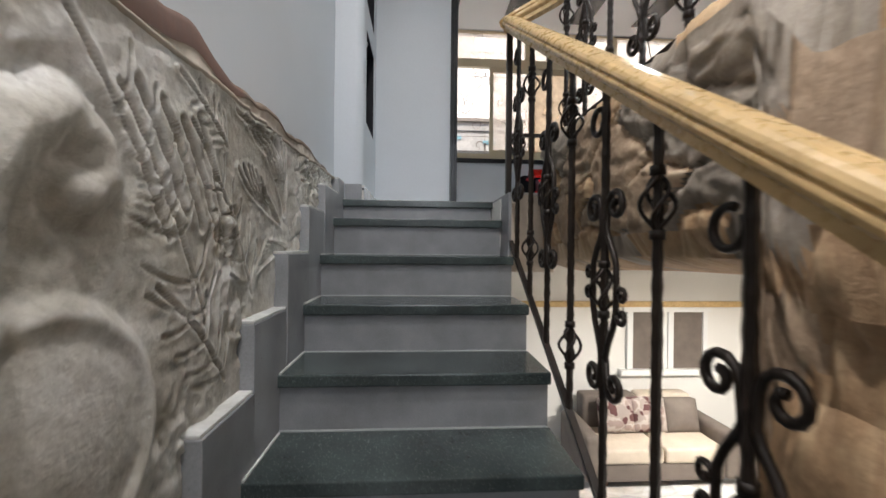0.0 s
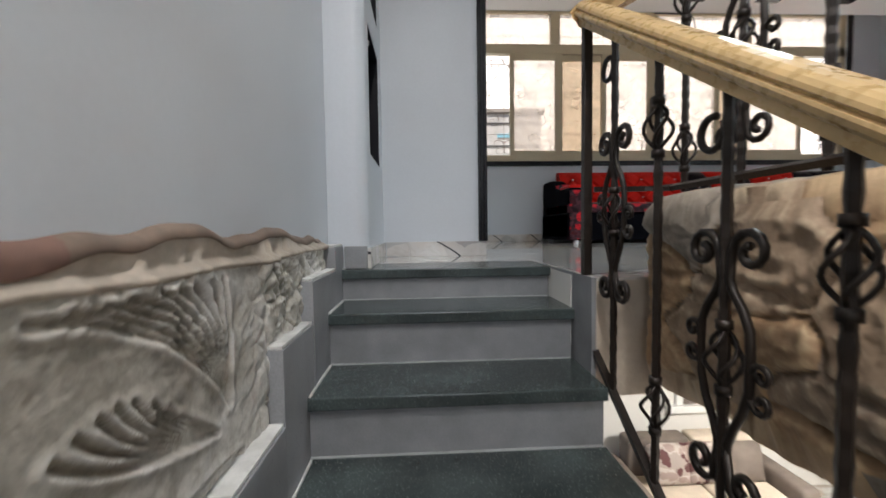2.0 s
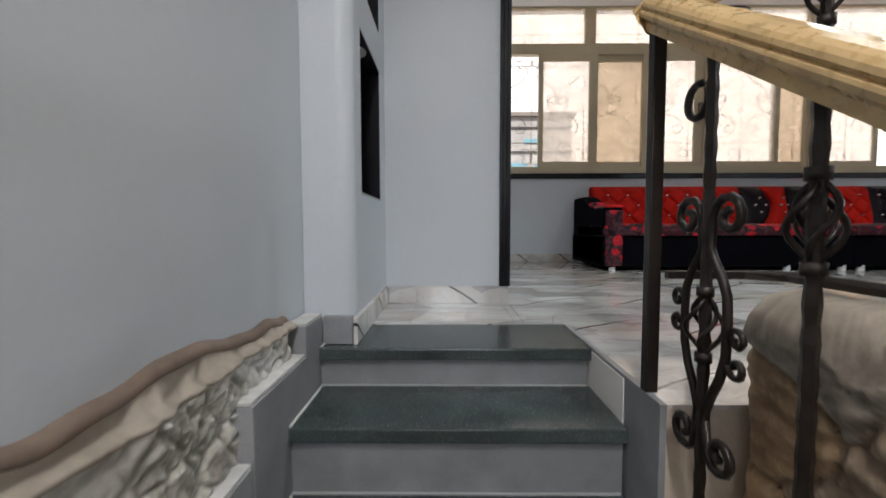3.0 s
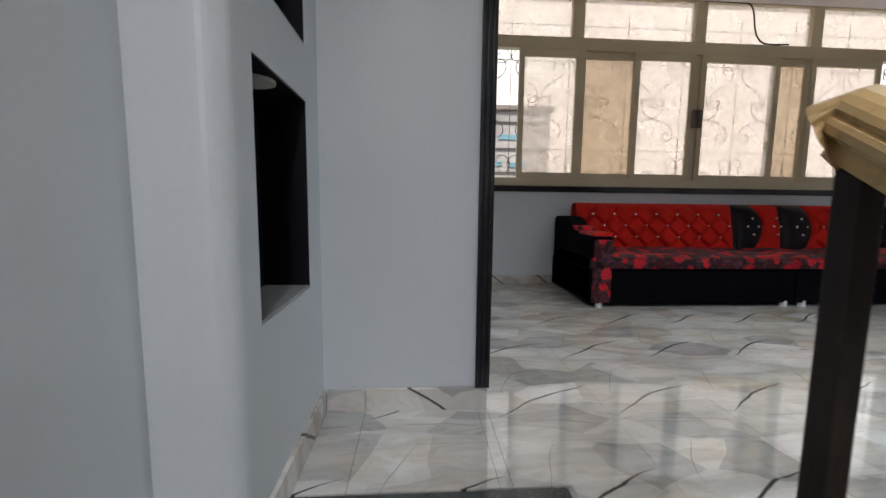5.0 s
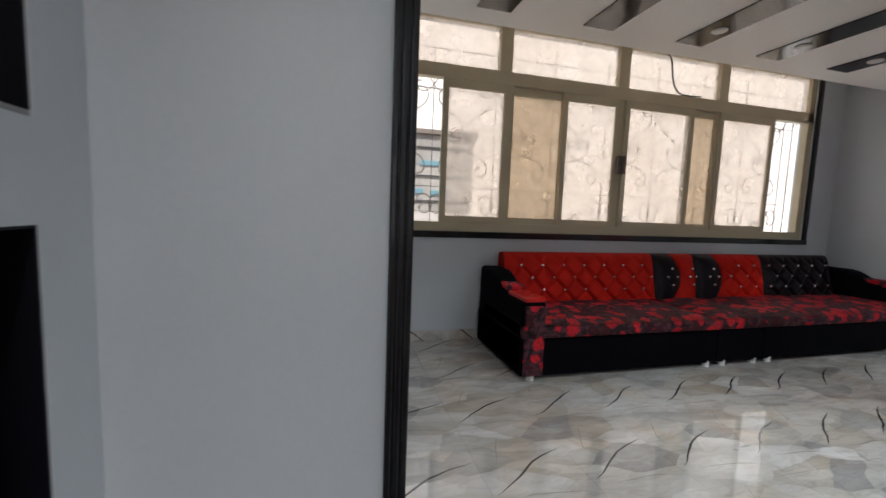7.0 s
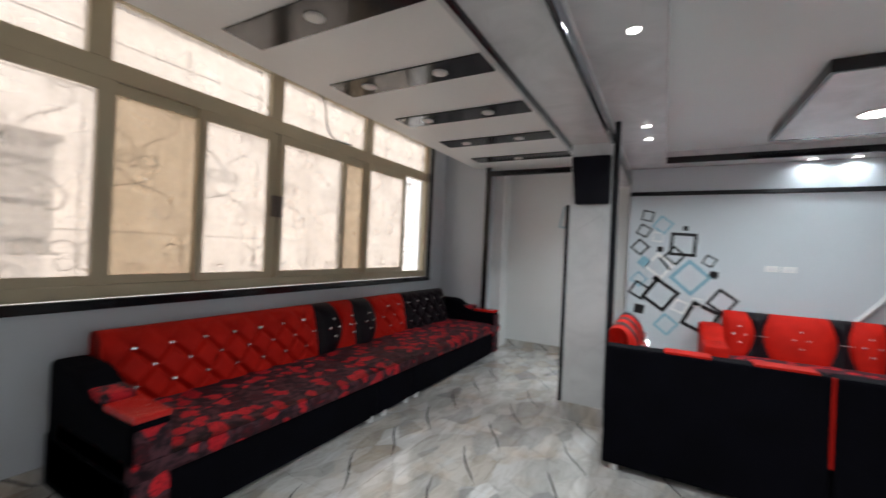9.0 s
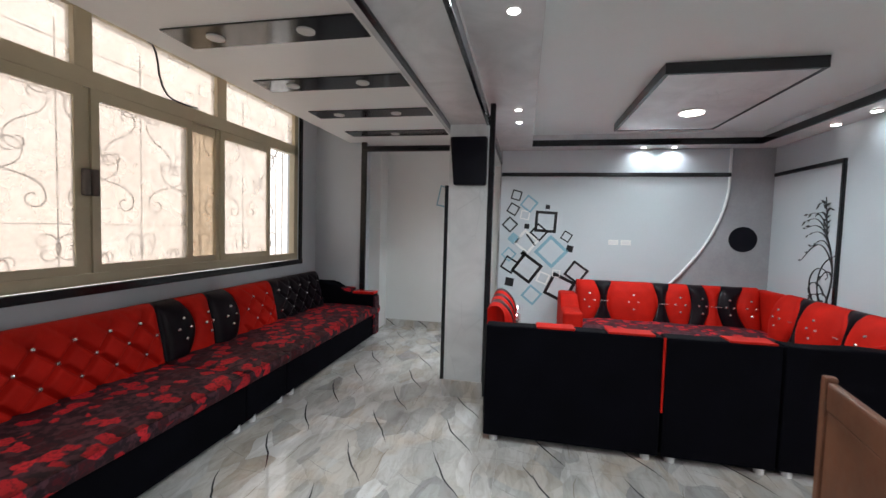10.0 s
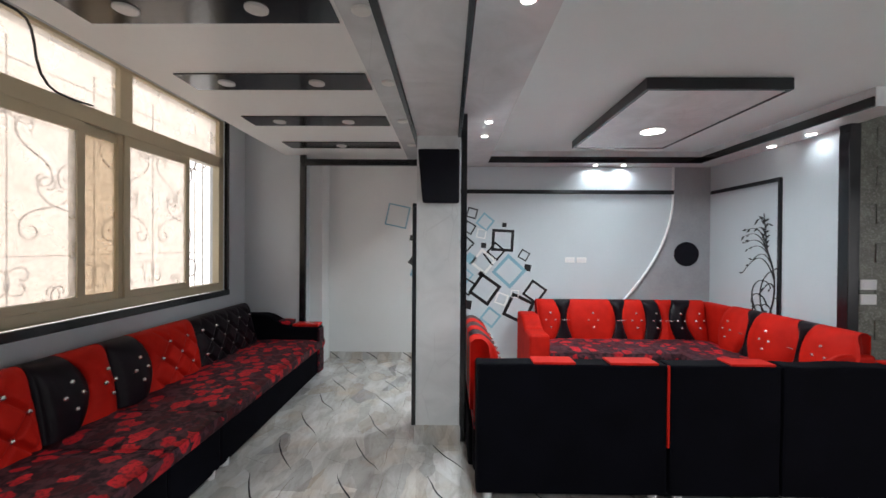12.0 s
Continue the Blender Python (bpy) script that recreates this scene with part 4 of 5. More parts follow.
def backrest_seg(f0, f1, depth, height, tuft, edge=0.06, puff=0.07, step=0.02):
    """A stuffed back panel between two side lines f0(v), f1(v); v runs up. Returns the mesh and the button places."""
    b = bmesh.new()
    width = f1(0.5) - f0(0.5)
    nu = max(8, int(width / (0.012 if tuft else step)))
    prof = []
    for k in range(31):
        v = k / 30
        prof.append((0.08 * v, v * (height - 0.11), v * (height - 0.11) / height, 1.0))
    for k in range(1, 7):
        a = math.pi / 2 * k / 6
        prof.append((0.08 + 0.09 * (1 - math.cos(a)), height - 0.11 + 0.11 * math.sin(a), 1 - 0.11 * (1 - math.sin(a)) / height, 1 - k / 7))
    prof += [(depth - 0.03, height - 0.004, 1.0, 0), (depth, height - 0.03, 1.0, 0), (depth, 0.0, 0.0, 0)]
    rows = []
    ca, cb_ = 0.23, 0.235
    for (y, z, v, w) in prof:
        row = []
        for i in range(nu + 1):
            u = i / nu
            x = f0(v) + (f1(v) - f0(v)) * u
            e = min(u, 1 - u) * width
            off = puff * (1 - math.exp(-e / edge)) * math.sin(math.pi * min(1, 0.12 + 0.88 * v)) ** 0.4
            off -= 0.02 * math.exp(-e / 0.012)
            if tuft:
                p, q = x / ca + z / cb_, x / ca - z / cb_
                cr = max(math.exp(-((p - round(p)) / 0.075) ** 2), math.exp(-((q - round(q)) / 0.075) ** 2)) * (1 - math.exp(-(e / 0.07) ** 2))
                off -= 0.050 * cr * w
            row.append(b.verts.new((x, y - off * w, z)))
        rows.append(row)
    for r0, r1 in zip(rows, rows[1:]):
        for i in range(nu):
            b.faces.new((r0[i], r0[i + 1], r1[i + 1], r1[i]))
    for side in (0, -1):
        loop = [r[side] for r in rows]
        b.faces.new(loop if side else loop[::-1])
    spots = []
    if tuft:
        for zi in (1, 2):
            for k in range(-40, 41):
                z = cb_ * zi / 2
                x = ca * (k + (0.5 if zi % 2 else 0.0))
                if f0(0.5) + 0.06 < x < f1(0.5) - 0.06:
                    spots.append((x, 0.08 * z / (height - 0.11) - puff + 0.032, z))
        for k in range(-40, 41):
            x = ca * (k + 0.5)
            if f0(0.5) + 0.06 < x < f1(0.5) - 0.06 and cb_ * 1.5 < height - 0.06:
                spots.append((x, 0.075 - puff + 0.034, cb_ * 1.5))
    else:
        c = (f0(0.5) + f1(0.5)) / 2
        for dx, z in ((-0.06, 0.5), (0.06, 0.5), (0, 0.68), (0, 0.32)):
            if width > 0.16:
                spots.append((c + dx * min(1, width / 0.3), 0.1 * z - puff + 0.004, z * height))
    return b, spots


def cushion(x0, x1, y0, y1, z0, z1, r=0.035):
    b = bmesh.new()
    addbox(b, x0, x1, y0, y1, z0, z1)
    bmesh.ops.subdivide_edges(b, edges=list(b.edges), cuts=10, use_grid_fill=True)
    for v in b.verts:
        cx, cy = (v.co.x - x0) / (x1 - x0), (v.co.y - y0) / (y1 - y0)
        if v.co.z > z1 - 0.001:
            e = min(cx, 1 - cx) * (x1 - x0), min(cy, 1 - cy) * (y1 - y0)
            v.co.z += 0.02 * (1 - math.exp(-min(e) / 0.08)) - 0.012 * math.exp(-min(e) / 0.02) + 0.006 * noise.noise(v.co * 5)
        if v.co.y < y0 + 0.001:
            v.co.y -= 0.012 * math.sin(math.pi * (v.co.z - z0) / (z1 - z0))
    return b


def sofa(name, label, m, w, d, segs, arms=(), back_h=0.46, group="", seat_mat=None, valance=0.10):
    """A sofa section in its own axes: x along it, y from its front to its back, segs: (left, right, left bow, right bow, material, tufted)."""
    t = thing(name, label, "sofa", (0, 0, 0), group)
    t.matrix_world = m
    part("base", boxes((0.0, w, 0.03, d, 0.035, 0.35), bevel=0.02), NAVY, t, "black plush base")
    part("seat", cushion(0.0, w, 0.0, d - 0.18, 0.35, 0.45), seat_mat or FLORAL, t, "dark seat printed with red flowers", smooth=True)
    for x in (0.10, w - 0.08):
        for y in (0.06, d - 0.08):
            part("foot", FOOTM, FOOT, t).location = (x, y, 0)
    for a, b, ba, bb_, material, tuft in segs:
        bm, spots = backrest_seg(lambda v, a=a, ba=ba: a + ba * math.sin(math.pi * v), lambda v, b=b, bb_=bb_: b + bb_ * math.sin(math.pi * v), 0.24, back_h, tuft)
        bm.transform(Matrix.Translation((0, d - 0.25, 0.45)))
        q = part("back_cushion", bm, material, t, smooth=True)
        for s_ in spots:
            k = part("button", BUTTON, CHROME, q)
            k.location = (s_[0], s_[1] + d - 0.25, s_[2] + 0.45)
        if group == "U-shaped seating" and ba * bb_ < 0 and b + bb_ - a - ba < 0.14:
            xm, hw = (a + ba + b + bb_) / 2, (b + bb_ - a - ba) / 2 + 0.012
            part("crystal_strip", boxes((xm - hw, xm + hw, d - 0.275, d - 0.262, 0.45 + back_h * 0.49, 0.45 + back_h * 0.49 + 0.012), bevel=0.003), CHROME, q)
    for x0, x1, material in arms:
        ab = bmesh.new()
        addbox(ab, x0, x1, 0.012, d - 0.02, 0.035, 0.64, bevel=0.045, seg=3)
        bmesh.ops.subdivide_edges(ab, edges=[e for e in ab.edges if abs(e.verts[0].co.y - e.verts[1].co.y) > 0.4], cuts=10)
        for v in ab.verts:
            f = v.co.y / d
            if v.co.z > 0.4:
                v.co.z += 0.14 * (0.5 - 0.5 * math.cos(math.pi * min(1, max(0, (f - 0.35) / 0.35))))
        arm = part("arm", ab, RED if material is RED else NAVY, t, "black plush arm" if material is not RED else "")
        if material is not RED:
            part("arm_front", boxes((x0 + 0.012, x1 - 0.012, 0.0, 0.03, 0.05, 0.60), bevel=0.01), FLORAL, arm, "arm front printed with red flowers")
            part("arm_top", boxes((x0 + 0.015, x1 - 0.015, 0.36, 0.60, 0.645, 0.70), bevel=0.02), FLORAL, arm, "flowered cloth over the arm")
            part("arm_pad", boxes((x0 + 0.01, x1 - 0.004, 0.02, 0.34, 0.625, 0.662), bevel=0.014, seg=3), REDGLOSS, arm, "glossy red arm pad")
    return t


G = "long window sofa"
m1 = Matrix.Translation((1.49, 5.58, 0))
sofa("sofa", "red tufted sofa section with dark floral seat and arm", m1, 1.91, 1.02,
     [(0.19, 1.91, 0.0, 0.0, RED, True)], [(0.0, 0.19, FLORAL)], 0.47, G)
sofa("sofa", "red and black sofa middle section with curved black back panels", Matrix.Translation((3.402, 5.58, 0)), 0.545, 1.02,
     [(0.0, 0.23, 0.0, 0.12, GLOSSBLACK, False), (0.23, 0.545, 0.12, 0.0, RED, False)], [], 0.47, G)
sofa("sofa", "red and black sofa end section with a glossy black bolster", Matrix.Translation((3.950, 5.58, 0)), 2.30, 1.02,
     [(0.0, 0.27, 0.0, 0.10, GLOSSBLACK, False), (0.27, 0.97, 0.10, 0.0, RED, True), (0.97, 2.10, 0.0, -0.05, GLOSSBLACK, True)], [(2.10, 2.30, GLOSSBLACK)], 0.47, G)

# U-shaped seating: the near row shows its black back
GU = "U-shaped seating"
for k, (ya, yb) in enumerate(((3.79, 2.552), (2.548, 1.832), (1.828, 0.50))):
    w = ya - yb
    # x along the row runs to -y, its back faces -x
    mm = Matrix.Translation((4.52, yb, 0)) @ Matrix.Rotation(radians(90), 4, "Z")
    s_ = thing("sofa", "sofa section with a plain black plush back", "sofa", (0, 0, 0), GU)
    s_.matrix_world = mm
    part("base", boxes((0.0, w, 0.03, 0.60, 0.05, 0.35), bevel=0.02), NAVY, s_)
    part("seat", cushion(0.0, w, 0.0, 0.60, 0.35, 0.45), FLORAL, s_, "dark seat printed with red flowers", smooth=True)
    pan_ = boxes((0.004, w - 0.004, 0.70, 0.85, 0.045, 0.89), bevel=0.018)
    bmesh.ops.subdivide_edges(pan_, edges=[e for e in pan_.edges if e.calc_length() > 0.3], cuts=9, use_grid_fill=True)
    for v in pan_.verts:
        v.co.y += 0.008 * noise.noise(Vector((v.co.x * 2.5 + k * 7, v.co.z * 2.5, 1.0)))
        if v.co.z > 0.8:
            v.co.z += 0.010 * noise.noise(Vector((v.co.x * 4 + k * 5, 2.0, 1.0)))
    part("back_panel", pan_, NAVY, s_, "plain black plush back", smooth=False)
    x = 0.0
    for j in range(3):
        wj = w / 3
        bm, spots = backrest_seg(lambda v, a=x: a, lambda v, b=x + wj: b, 0.15, 0.42, False)
        bm.transform(Matrix.Translation((0, 0.56, 0.45)))
        part("back_cushion", bm, RED if j % 2 == k % 2 else GLOSSBLACK, s_, smooth=True)
        x += wj
    part("top_piping", boxes((w * 0.05, w * (0.45 if k else 0.30), 0.70, 0.845, 0.886, 0.902), bevel=0.006), RED, s_, "red plush top edge")
    if k == 0:
        part("top_piping", boxes((w * 0.48, w * 0.70, 0.70, 0.845, 0.886, 0.902), bevel=0.006), RED, s_, "red plush top edge")
        part("seam", boxes((-0.004, 0.010, 0.84, 0.858, 0.36, 0.89), bevel=0.004), RED, s_, "red piping in the seam")
    for xx in (0.08, w - 0.08):
        part("foot", FOOTM, FOOT, s_).location = (xx, 0.80, 0)
        part("foot", FOOTM, FOOT, s_).location = (xx, 0.10, 0)
# far row along the end wall, its seat towards the room
HEX = 0.075
edges = ((0.0, 0.0), (0.22, 0.085), (0.45, -0.065), (0.95, 0.07), (1.165, -0.055), (1.375, 0.04), (1.555, 0.07), (1.78, -0.06), (2.03, -0.09), (2.2, 0.0))
far_segs = [(a[0], c[0], a[1], c[1], GLOSSBLACK if k % 2 else RED, False) for k, (a, c) in enumerate(zip(edges, edges[1:]))]
mf = Matrix.Translation((5.66, 2.80, 0)) @ Matrix.Rotation(radians(-90), 4, "Z")
sofa("sofa", "red and black sofa row along the end wall", mf, 2.20, 0.90, far_segs, [(-0.24, -0.005, RED)], 0.50, GU)
rt_segs, x = [], 0.0
for wj, material in ((0.28, RED), (0.19, GLOSSBLACK), (0.46, RED), (0.19, GLOSSBLACK), (0.38, RED)):
    r = material == RED
    rt_segs.append((x, x + wj, -HEX if r else HEX, HEX if r else -HEX, material, False))
    x += wj
mr = Matrix.Translation((5.95, 1.32, 0)) @ Matrix.Rotation(radians(180), 4, "Z")
sofa("sofa", "red and black sofa row under the vine panel", mr, 1.50, 0.86, rt_segs, [(1.50, 1.56, RED)], 0.50, GU)
# corner between the two rows
ct = thing("sofa", "red and black corner sofa section between the two rows", "sofa", (0, 0, 0), GU)
part("base", boxes((5.96, 6.53, 0.48, 0.595, 0.05, 0.42), bevel=0.02), NAVY, ct)
part("back_cushion", boxes((6.02, 6.54, 0.46, 0.60, 0.42, 0.93), bevel=0.05, seg=3), RED, ct, smooth=True)
# short row by the column with a striped back
st_segs, x = [], 0.0
for j in range(6):
    st_segs.append((x, x + 0.17, 0, 0, RED if j % 2 == 0 else GLOSSBLACK, False))
    x += 0.17
ms = Matrix.Translation((4.02, 3.06, 0))
sofa("sofa", "short red and black striped sofa section beside the column", ms, 1.02, 0.76, st_segs, [], 0.52, GU)

# ---------------------------------------------------------------- end wall decoration
pw = bmesh.new()
outline = [(3.88, 0.02), (3.88, 2.73), (0.95, 2.73)]
for k in range(0, 25):
    z = 2.30 - 2.28 * k / 24
    outline.append((0.95 + 0.63 * ((2.30 - z) / 1.35) ** 1.9, z))
fv = [pw.verts.new((6.566, y, z)) for y, z in outline]
bv = [pw.verts.new((6.600, y, z)) for y, z in outline]
pw.faces.new(fv)
pw.faces.new(bv[::-1])
for k in range(len(fv)):
    k2 = (k + 1) % len(fv)
    pw.faces.new((fv[k], bv[k], bv[k2], fv[k2]))
bmesh.ops.recalc_face_normals(pw, faces=list(pw.faces))
put("wall_panel", pw, WHITE, "white raised wall panel with a curved edge", "wall panel", **S)
rim_ = bmesh.new()
tube(rim_, [(6.560, y, z) for y, z in outline[2:]], 0.018, 6)
put("trim_panel", rim_, RECESS, "white rounded edge of the curved wall panel", "trim", smooth=True, **S)
cn = bmesh.new()
disc(cn, (6.593, 0.74, 1.56), 0.165, 0.014, "x", 40)
put("round_niche", cn, NICHE, "round black niche in the grey end wall", "niche", **S)


def square(y, z, s_, a, material, solid=False, x=6.563, w=0.13):
    """A square wall sticker, outlined or filled, turned by a degrees."""
    b = bmesh.new()
    h, i = s_ / 2, s_ / 2 * (1 - w * 2)
    if solid:
        addbox(b, -0.002, 0.002, -h, h, -h, h)
    else:
        for q in ((-h, h, i, h), (-h, h, -h, -i), (-h, -i, -i, i), (i, h, -i, i)):
            addbox(b, -0.002, 0.002, *q)
    b.transform(Matrix.Translation((x, y, z)) @ Matrix.Rotation(radians(a), 4, "X"))
    names = {INK: "black", CYAN: "pale blue", SWITCH: "white", GREYINK: "grey"}
    put("wall_sticker", b, material, names[material] + (" filled" if solid else " outlined") + " square sticker on the wall", "sticker", "square wall stickers")


for y, z, s_, a, mt, so in ((3.24, 1.73, 0.30, 3, INK, False), (3.15, 1.31, 0.34, 42, CYAN, False), (3.48, 1.06, 0.33, 35, INK, False), (2.80, 1.03, 0.25, 35, INK, False), (3.02, 0.80, 0.34, 25, INK, False),
                            (3.66, 2.10, 0.14, 15, INK, False), (3.48, 1.98, 0.19, 38, CYAN, False), (3.70, 1.90, 0.15, 30, INK, False), (3.22, 1.94, 0.06, 5, INK, True), (2.95, 1.53, 0.13, 30, INK, False),
                            (2.90, 1.36, 0.09, 12, INK, True), (3.33, 1.58, 0.19, 40, INK, False), (3.50, 1.66, 0.07, 5, INK, True), (3.53, 1.82, 0.13, 10, SWITCH, False), (3.53, 1.27, 0.07, 40, INK, True),
                            (3.50, 1.44, 0.26, 38, SWITCH, False), (3.74, 1.68, 0.17, 42, INK, False), (3.25, 0.93, 0.16, 20, SWITCH, False), (3.07, 1.00, 0.11, 5, SWITCH, False), (3.74, 1.25, 0.16, 40, CYAN, False),
                            (3.73, 1.10, 0.20, 30, INK, False), (3.40, 0.68, 0.22, 38, CYAN, False), (3.72, 0.85, 0.12, 8, INK, True), (3.68, 1.48, 0.13, 40, CYAN, True)):
    square(y, z, s_, a, mt, so)
# one slanted bar
sb = boxes((-0.002, 0.002, -0.012, 0.012, -0.10, 0.10))
sb.transform(Matrix.Translation((6.563, 3.44, 1.47)) @ Matrix.Rotation(radians(-38), 4, "X"))
put("wall_sticker", sb, INK, "black slanted bar sticker on the wall", "sticker", "square wall stickers")
square(4.72, 2.08, 0.32, 12, CYAN, False, 6.896, 0.06)
square(4.50, 1.76, 0.08, 10, INK, True, 6.896)
square(4.50, 1.42, 0.10, 35, INK, True, 6.896)
square(4.47, 1.25, 0.11, 20, CYAN, True, 6.896)
for y in (2.33, 2.17):
    so = thing("wall_socket", "white double wall socket plate", "socket", (6.566, y, 1.47), "wall sockets")
    part("plate", boxes((-0.010, 0, -0.065, 0.065, -0.035, 0.035), bevel=0.003), SWITCH, so)
    part("insert", boxes((-0.013, -0.0102, -0.045, 0.045, -0.02, 0.02), bevel=0.002), FOOT, so)

# vine panel
trim("trim_vine", (5.41, 6.55, 0.42, 0.455, 2.365, 2.41), "black rail over the vine panel")
trim("trim_vine_side", (5.41, 5.445, 0.42, 0.45, 0.3, 2.365), "black upright beside the vine panel")
trim("trim_passage", (4.62, 4.72, 0.402, 0.50, 0, 2.74), "black trim on the wall end")
vine = thing("vine_sticker", "black scrolling vine sticker with small leaves", "sticker", (5.50, 0.424, 0.80))
vb = bmesh.new()


def vstem(p0, r0, a0, turn, n=26, rr=0.010):
    pts, x, z, a, st_ = [], p0[0], p0[1], a0, r0
    for k in range(n):
        pts.append((x, 0, z))
        x += st_ * math.cos(a)
        z += st_ * math.sin(a)
        a += turn * (0.4 + 1.6 * k / n)
    tube(vb, pts, [rr * (1 - 0.6 * k / n) for k in range(n)], 4)
    return pts


def arc(p0, p1, sag, n=14, r0=0.0075):
    """A tapering branch that bows upward between two places."""
    pts = []
    for k in range(n + 1):
        f = k / n
        pts.append((p0[0] + (p1[0] - p0[0]) * f, 0, p0[1] + (p1[1] - p0[1]) * f + sag * math.sin(math.pi * f ** 0.8)))
    tube(vb, pts, [r0 * (1 - 0.65 * k / n) for k in range(n + 1)], 4)
    return pts


stem = []
for k in range(40):
    f = k / 39
    stem.append((0.10 - 0.10 * math.sin(math.pi * min(1, f * 1.5)) + 0.16 * max(0.0, f - 0.55) ** 1.2, 0, 0.02 + 1.22 * f))
tube(vb, stem, [0.011 * (1 - 0.6 * k / 40) for k in range(40)], 4)
vtips = []
for sx, reach, drop, sag in ((15, 0.48, 0.06, 0.22), (19, 0.30, 0.10, 0.12), (22, 0.34, 0.13, 0.10), (24, 0.36, 0.14, 0.10), (26, 0.34, 0.16, 0.10), (28, 0.30, 0.17, 0.09), (31, 0.14, 0.08, 0.05), (33, -0.06, 0.06, 0.04), (35, 0.10, 0.06, 0.04), (12, 0.18, -0.04, 0.08), (6, -0.06, 0.10, 0.04)):
    c = stem[sx]
    tip = arc((c[0], c[2]), (c[0] + reach, c[2] + drop), sag)
    vtips += [(tip[-1], reach), (tip[11], reach)]
# S-scrolls rising from the foot
for p0, a0, turn, step in (((0.12, 0.03), 1.1, 0.075, 0.030), ((0.24, 0.10), 0.9, 0.13, 0.026), ((0.33, 0.04), 1.5, 0.20, 0.018), ((0.10, 0.20), 1.2, -0.16, 0.018), ((0.04, 0.10), 1.6, -0.22, 0.015)):
    tip = vstem(p0, step, a0, turn, 26, 0.009)
    vtips.append((tip[-1], 1))
part("stem", vb, INK, vine)
lfb = bmesh.new()
vsx = [lfb.verts.new(p) for p in ((0, 0, 0), (0.018, 0.002, 0.03), (0.012, 0.001, 0.07), (0, 0, 0.10), (-0.014, 0.001, 0.06), (-0.016, 0.002, 0.025))]
lfb.faces.new(vsx)
LEAFM = finish(lfb, "leaf", INK)
rng = random.Random(4)
for k, (c, reach) in enumerate(vtips):
    lf = part("leaf", LEAFM, INK, vine)
    lf.location = (c[0], 0.002 + 0.00005 * k, c[2])
    lf.rotation_euler = (0, (1.9 if reach > 0 else -1.9) + rng.uniform(-0.6, 0.6), 0)
    lf.scale = (rng.uniform(0.5, 0.9),) * 3
for k in range(12):
    c = stem[26 + k]
    lf = part("leaf", LEAFM, INK, vine)
    lf.location = (c[0], 0.004 + 0.00005 * k, c[2])
    lf.rotation_euler = (0, (0.9 if k % 2 else -0.9) + rng.uniform(-0.3, 0.3), 0)
    lf.scale = (rng.uniform(0.6, 0.9),) * 3

# tiled passage wall and switches
TB = boxes((-0.008, 0, 0.002, 0.338, 0.002, 0.168), bevel=0.003)
TILEM = finish(TB, "wall_tile", OLIVE)
tw = thing("tile_cladding", "dark olive glossy stone tiles on the passage wall", "wall tiles", (4.66, 0.40, 0), kind="structure")
for r in range(16):
    for c in range(3):
        q = part("wall_tile", TILEM, OLIVE, tw)
        q.location = (0, -0.34 * (c + 1) - (0.17 if r % 2 else 0) + 0.0, 0.17 * r)
for z in (1.205, 1.335):
    sw = thing("light_switch", "white light switch plate on the tiled wall", "switch", (4.652, 0.30, z), "light switches")
    part("plate", boxes((-0.012, 0, -0.07, 0.07, -0.045, 0.045), bevel=0.003), SWITCH, sw)
    part("rocker", boxes((-0.016, -0.0122, -0.05, 0.05, -0.03, 0.03), bevel=0.002), FOOT, sw)

# ---------------------------------------------------------------- wooden chair
ch = thing("wooden_chair", "brown varnished wooden chair with a tall back", "chair", (2.12, 2.29, 0))
ch.rotation_euler = (0, 0, radians(-13.6))
part("seat", boxes((-0.23, 0.23, -0.22, 0.17, 0.43, 0.47), bevel=0.012), WOOD, ch)
for sx in (-0.22, 0.22):
    part("leg", boxes((sx - 0.02, sx + 0.02, -0.21, -0.17, 0, 0.43), bevel=0.004), WOOD, ch)
    part("back_post", boxes((sx - 0.02, sx + 0.02, 0.171, 0.208, 0, 1.10), bevel=0.006), WOOD, ch)
part("top_rail", boxes((-0.199, 0.199, 0.174, 0.204, 0.98, 1.085), bevel=0.010), WOOD, ch)
part("back_panel", boxes((-0.199, 0.199, 0.182, 0.198, 0.62, 0.979), bevel=0.004), WOOD, ch, "darker wooden back panel")
part("cross_rail", boxes((-0.199, 0.199, 0.176, 0.202, 0.56, 0.619), bevel=0.006), WOOD, ch)
part("stretcher", boxes((-0.199, 0.199, 0.178, 0.200, 0.20, 0.24), bevel=0.004), WOOD, ch)

# ---------------------------------------------------------------- outside the window
grl = thing("window_grille", "dusty brown wrought-iron scroll grille outside the window", "grille", (0, 7.05, 0))
GRM = plain("grille_paint", (0.30, 0.255, 0.225), 0.6, vary=0.2)
def curl(start, heading, length, k0, k1, n=44):
    """A bar whose bend runs from k0 at one end to k1 at the other, tightest at both ends."""
    x, z, a, pts = start[0], start[1], heading, []
    for i in range(n + 1):
        f = i / n
        pts.append((x, 0, z))
        a += (k0 * (1 - f) ** 3 + k1 * f ** 3) * length / n
        x += math.cos(a) * length / n
        z += math.sin(a) * length / n
    return pts


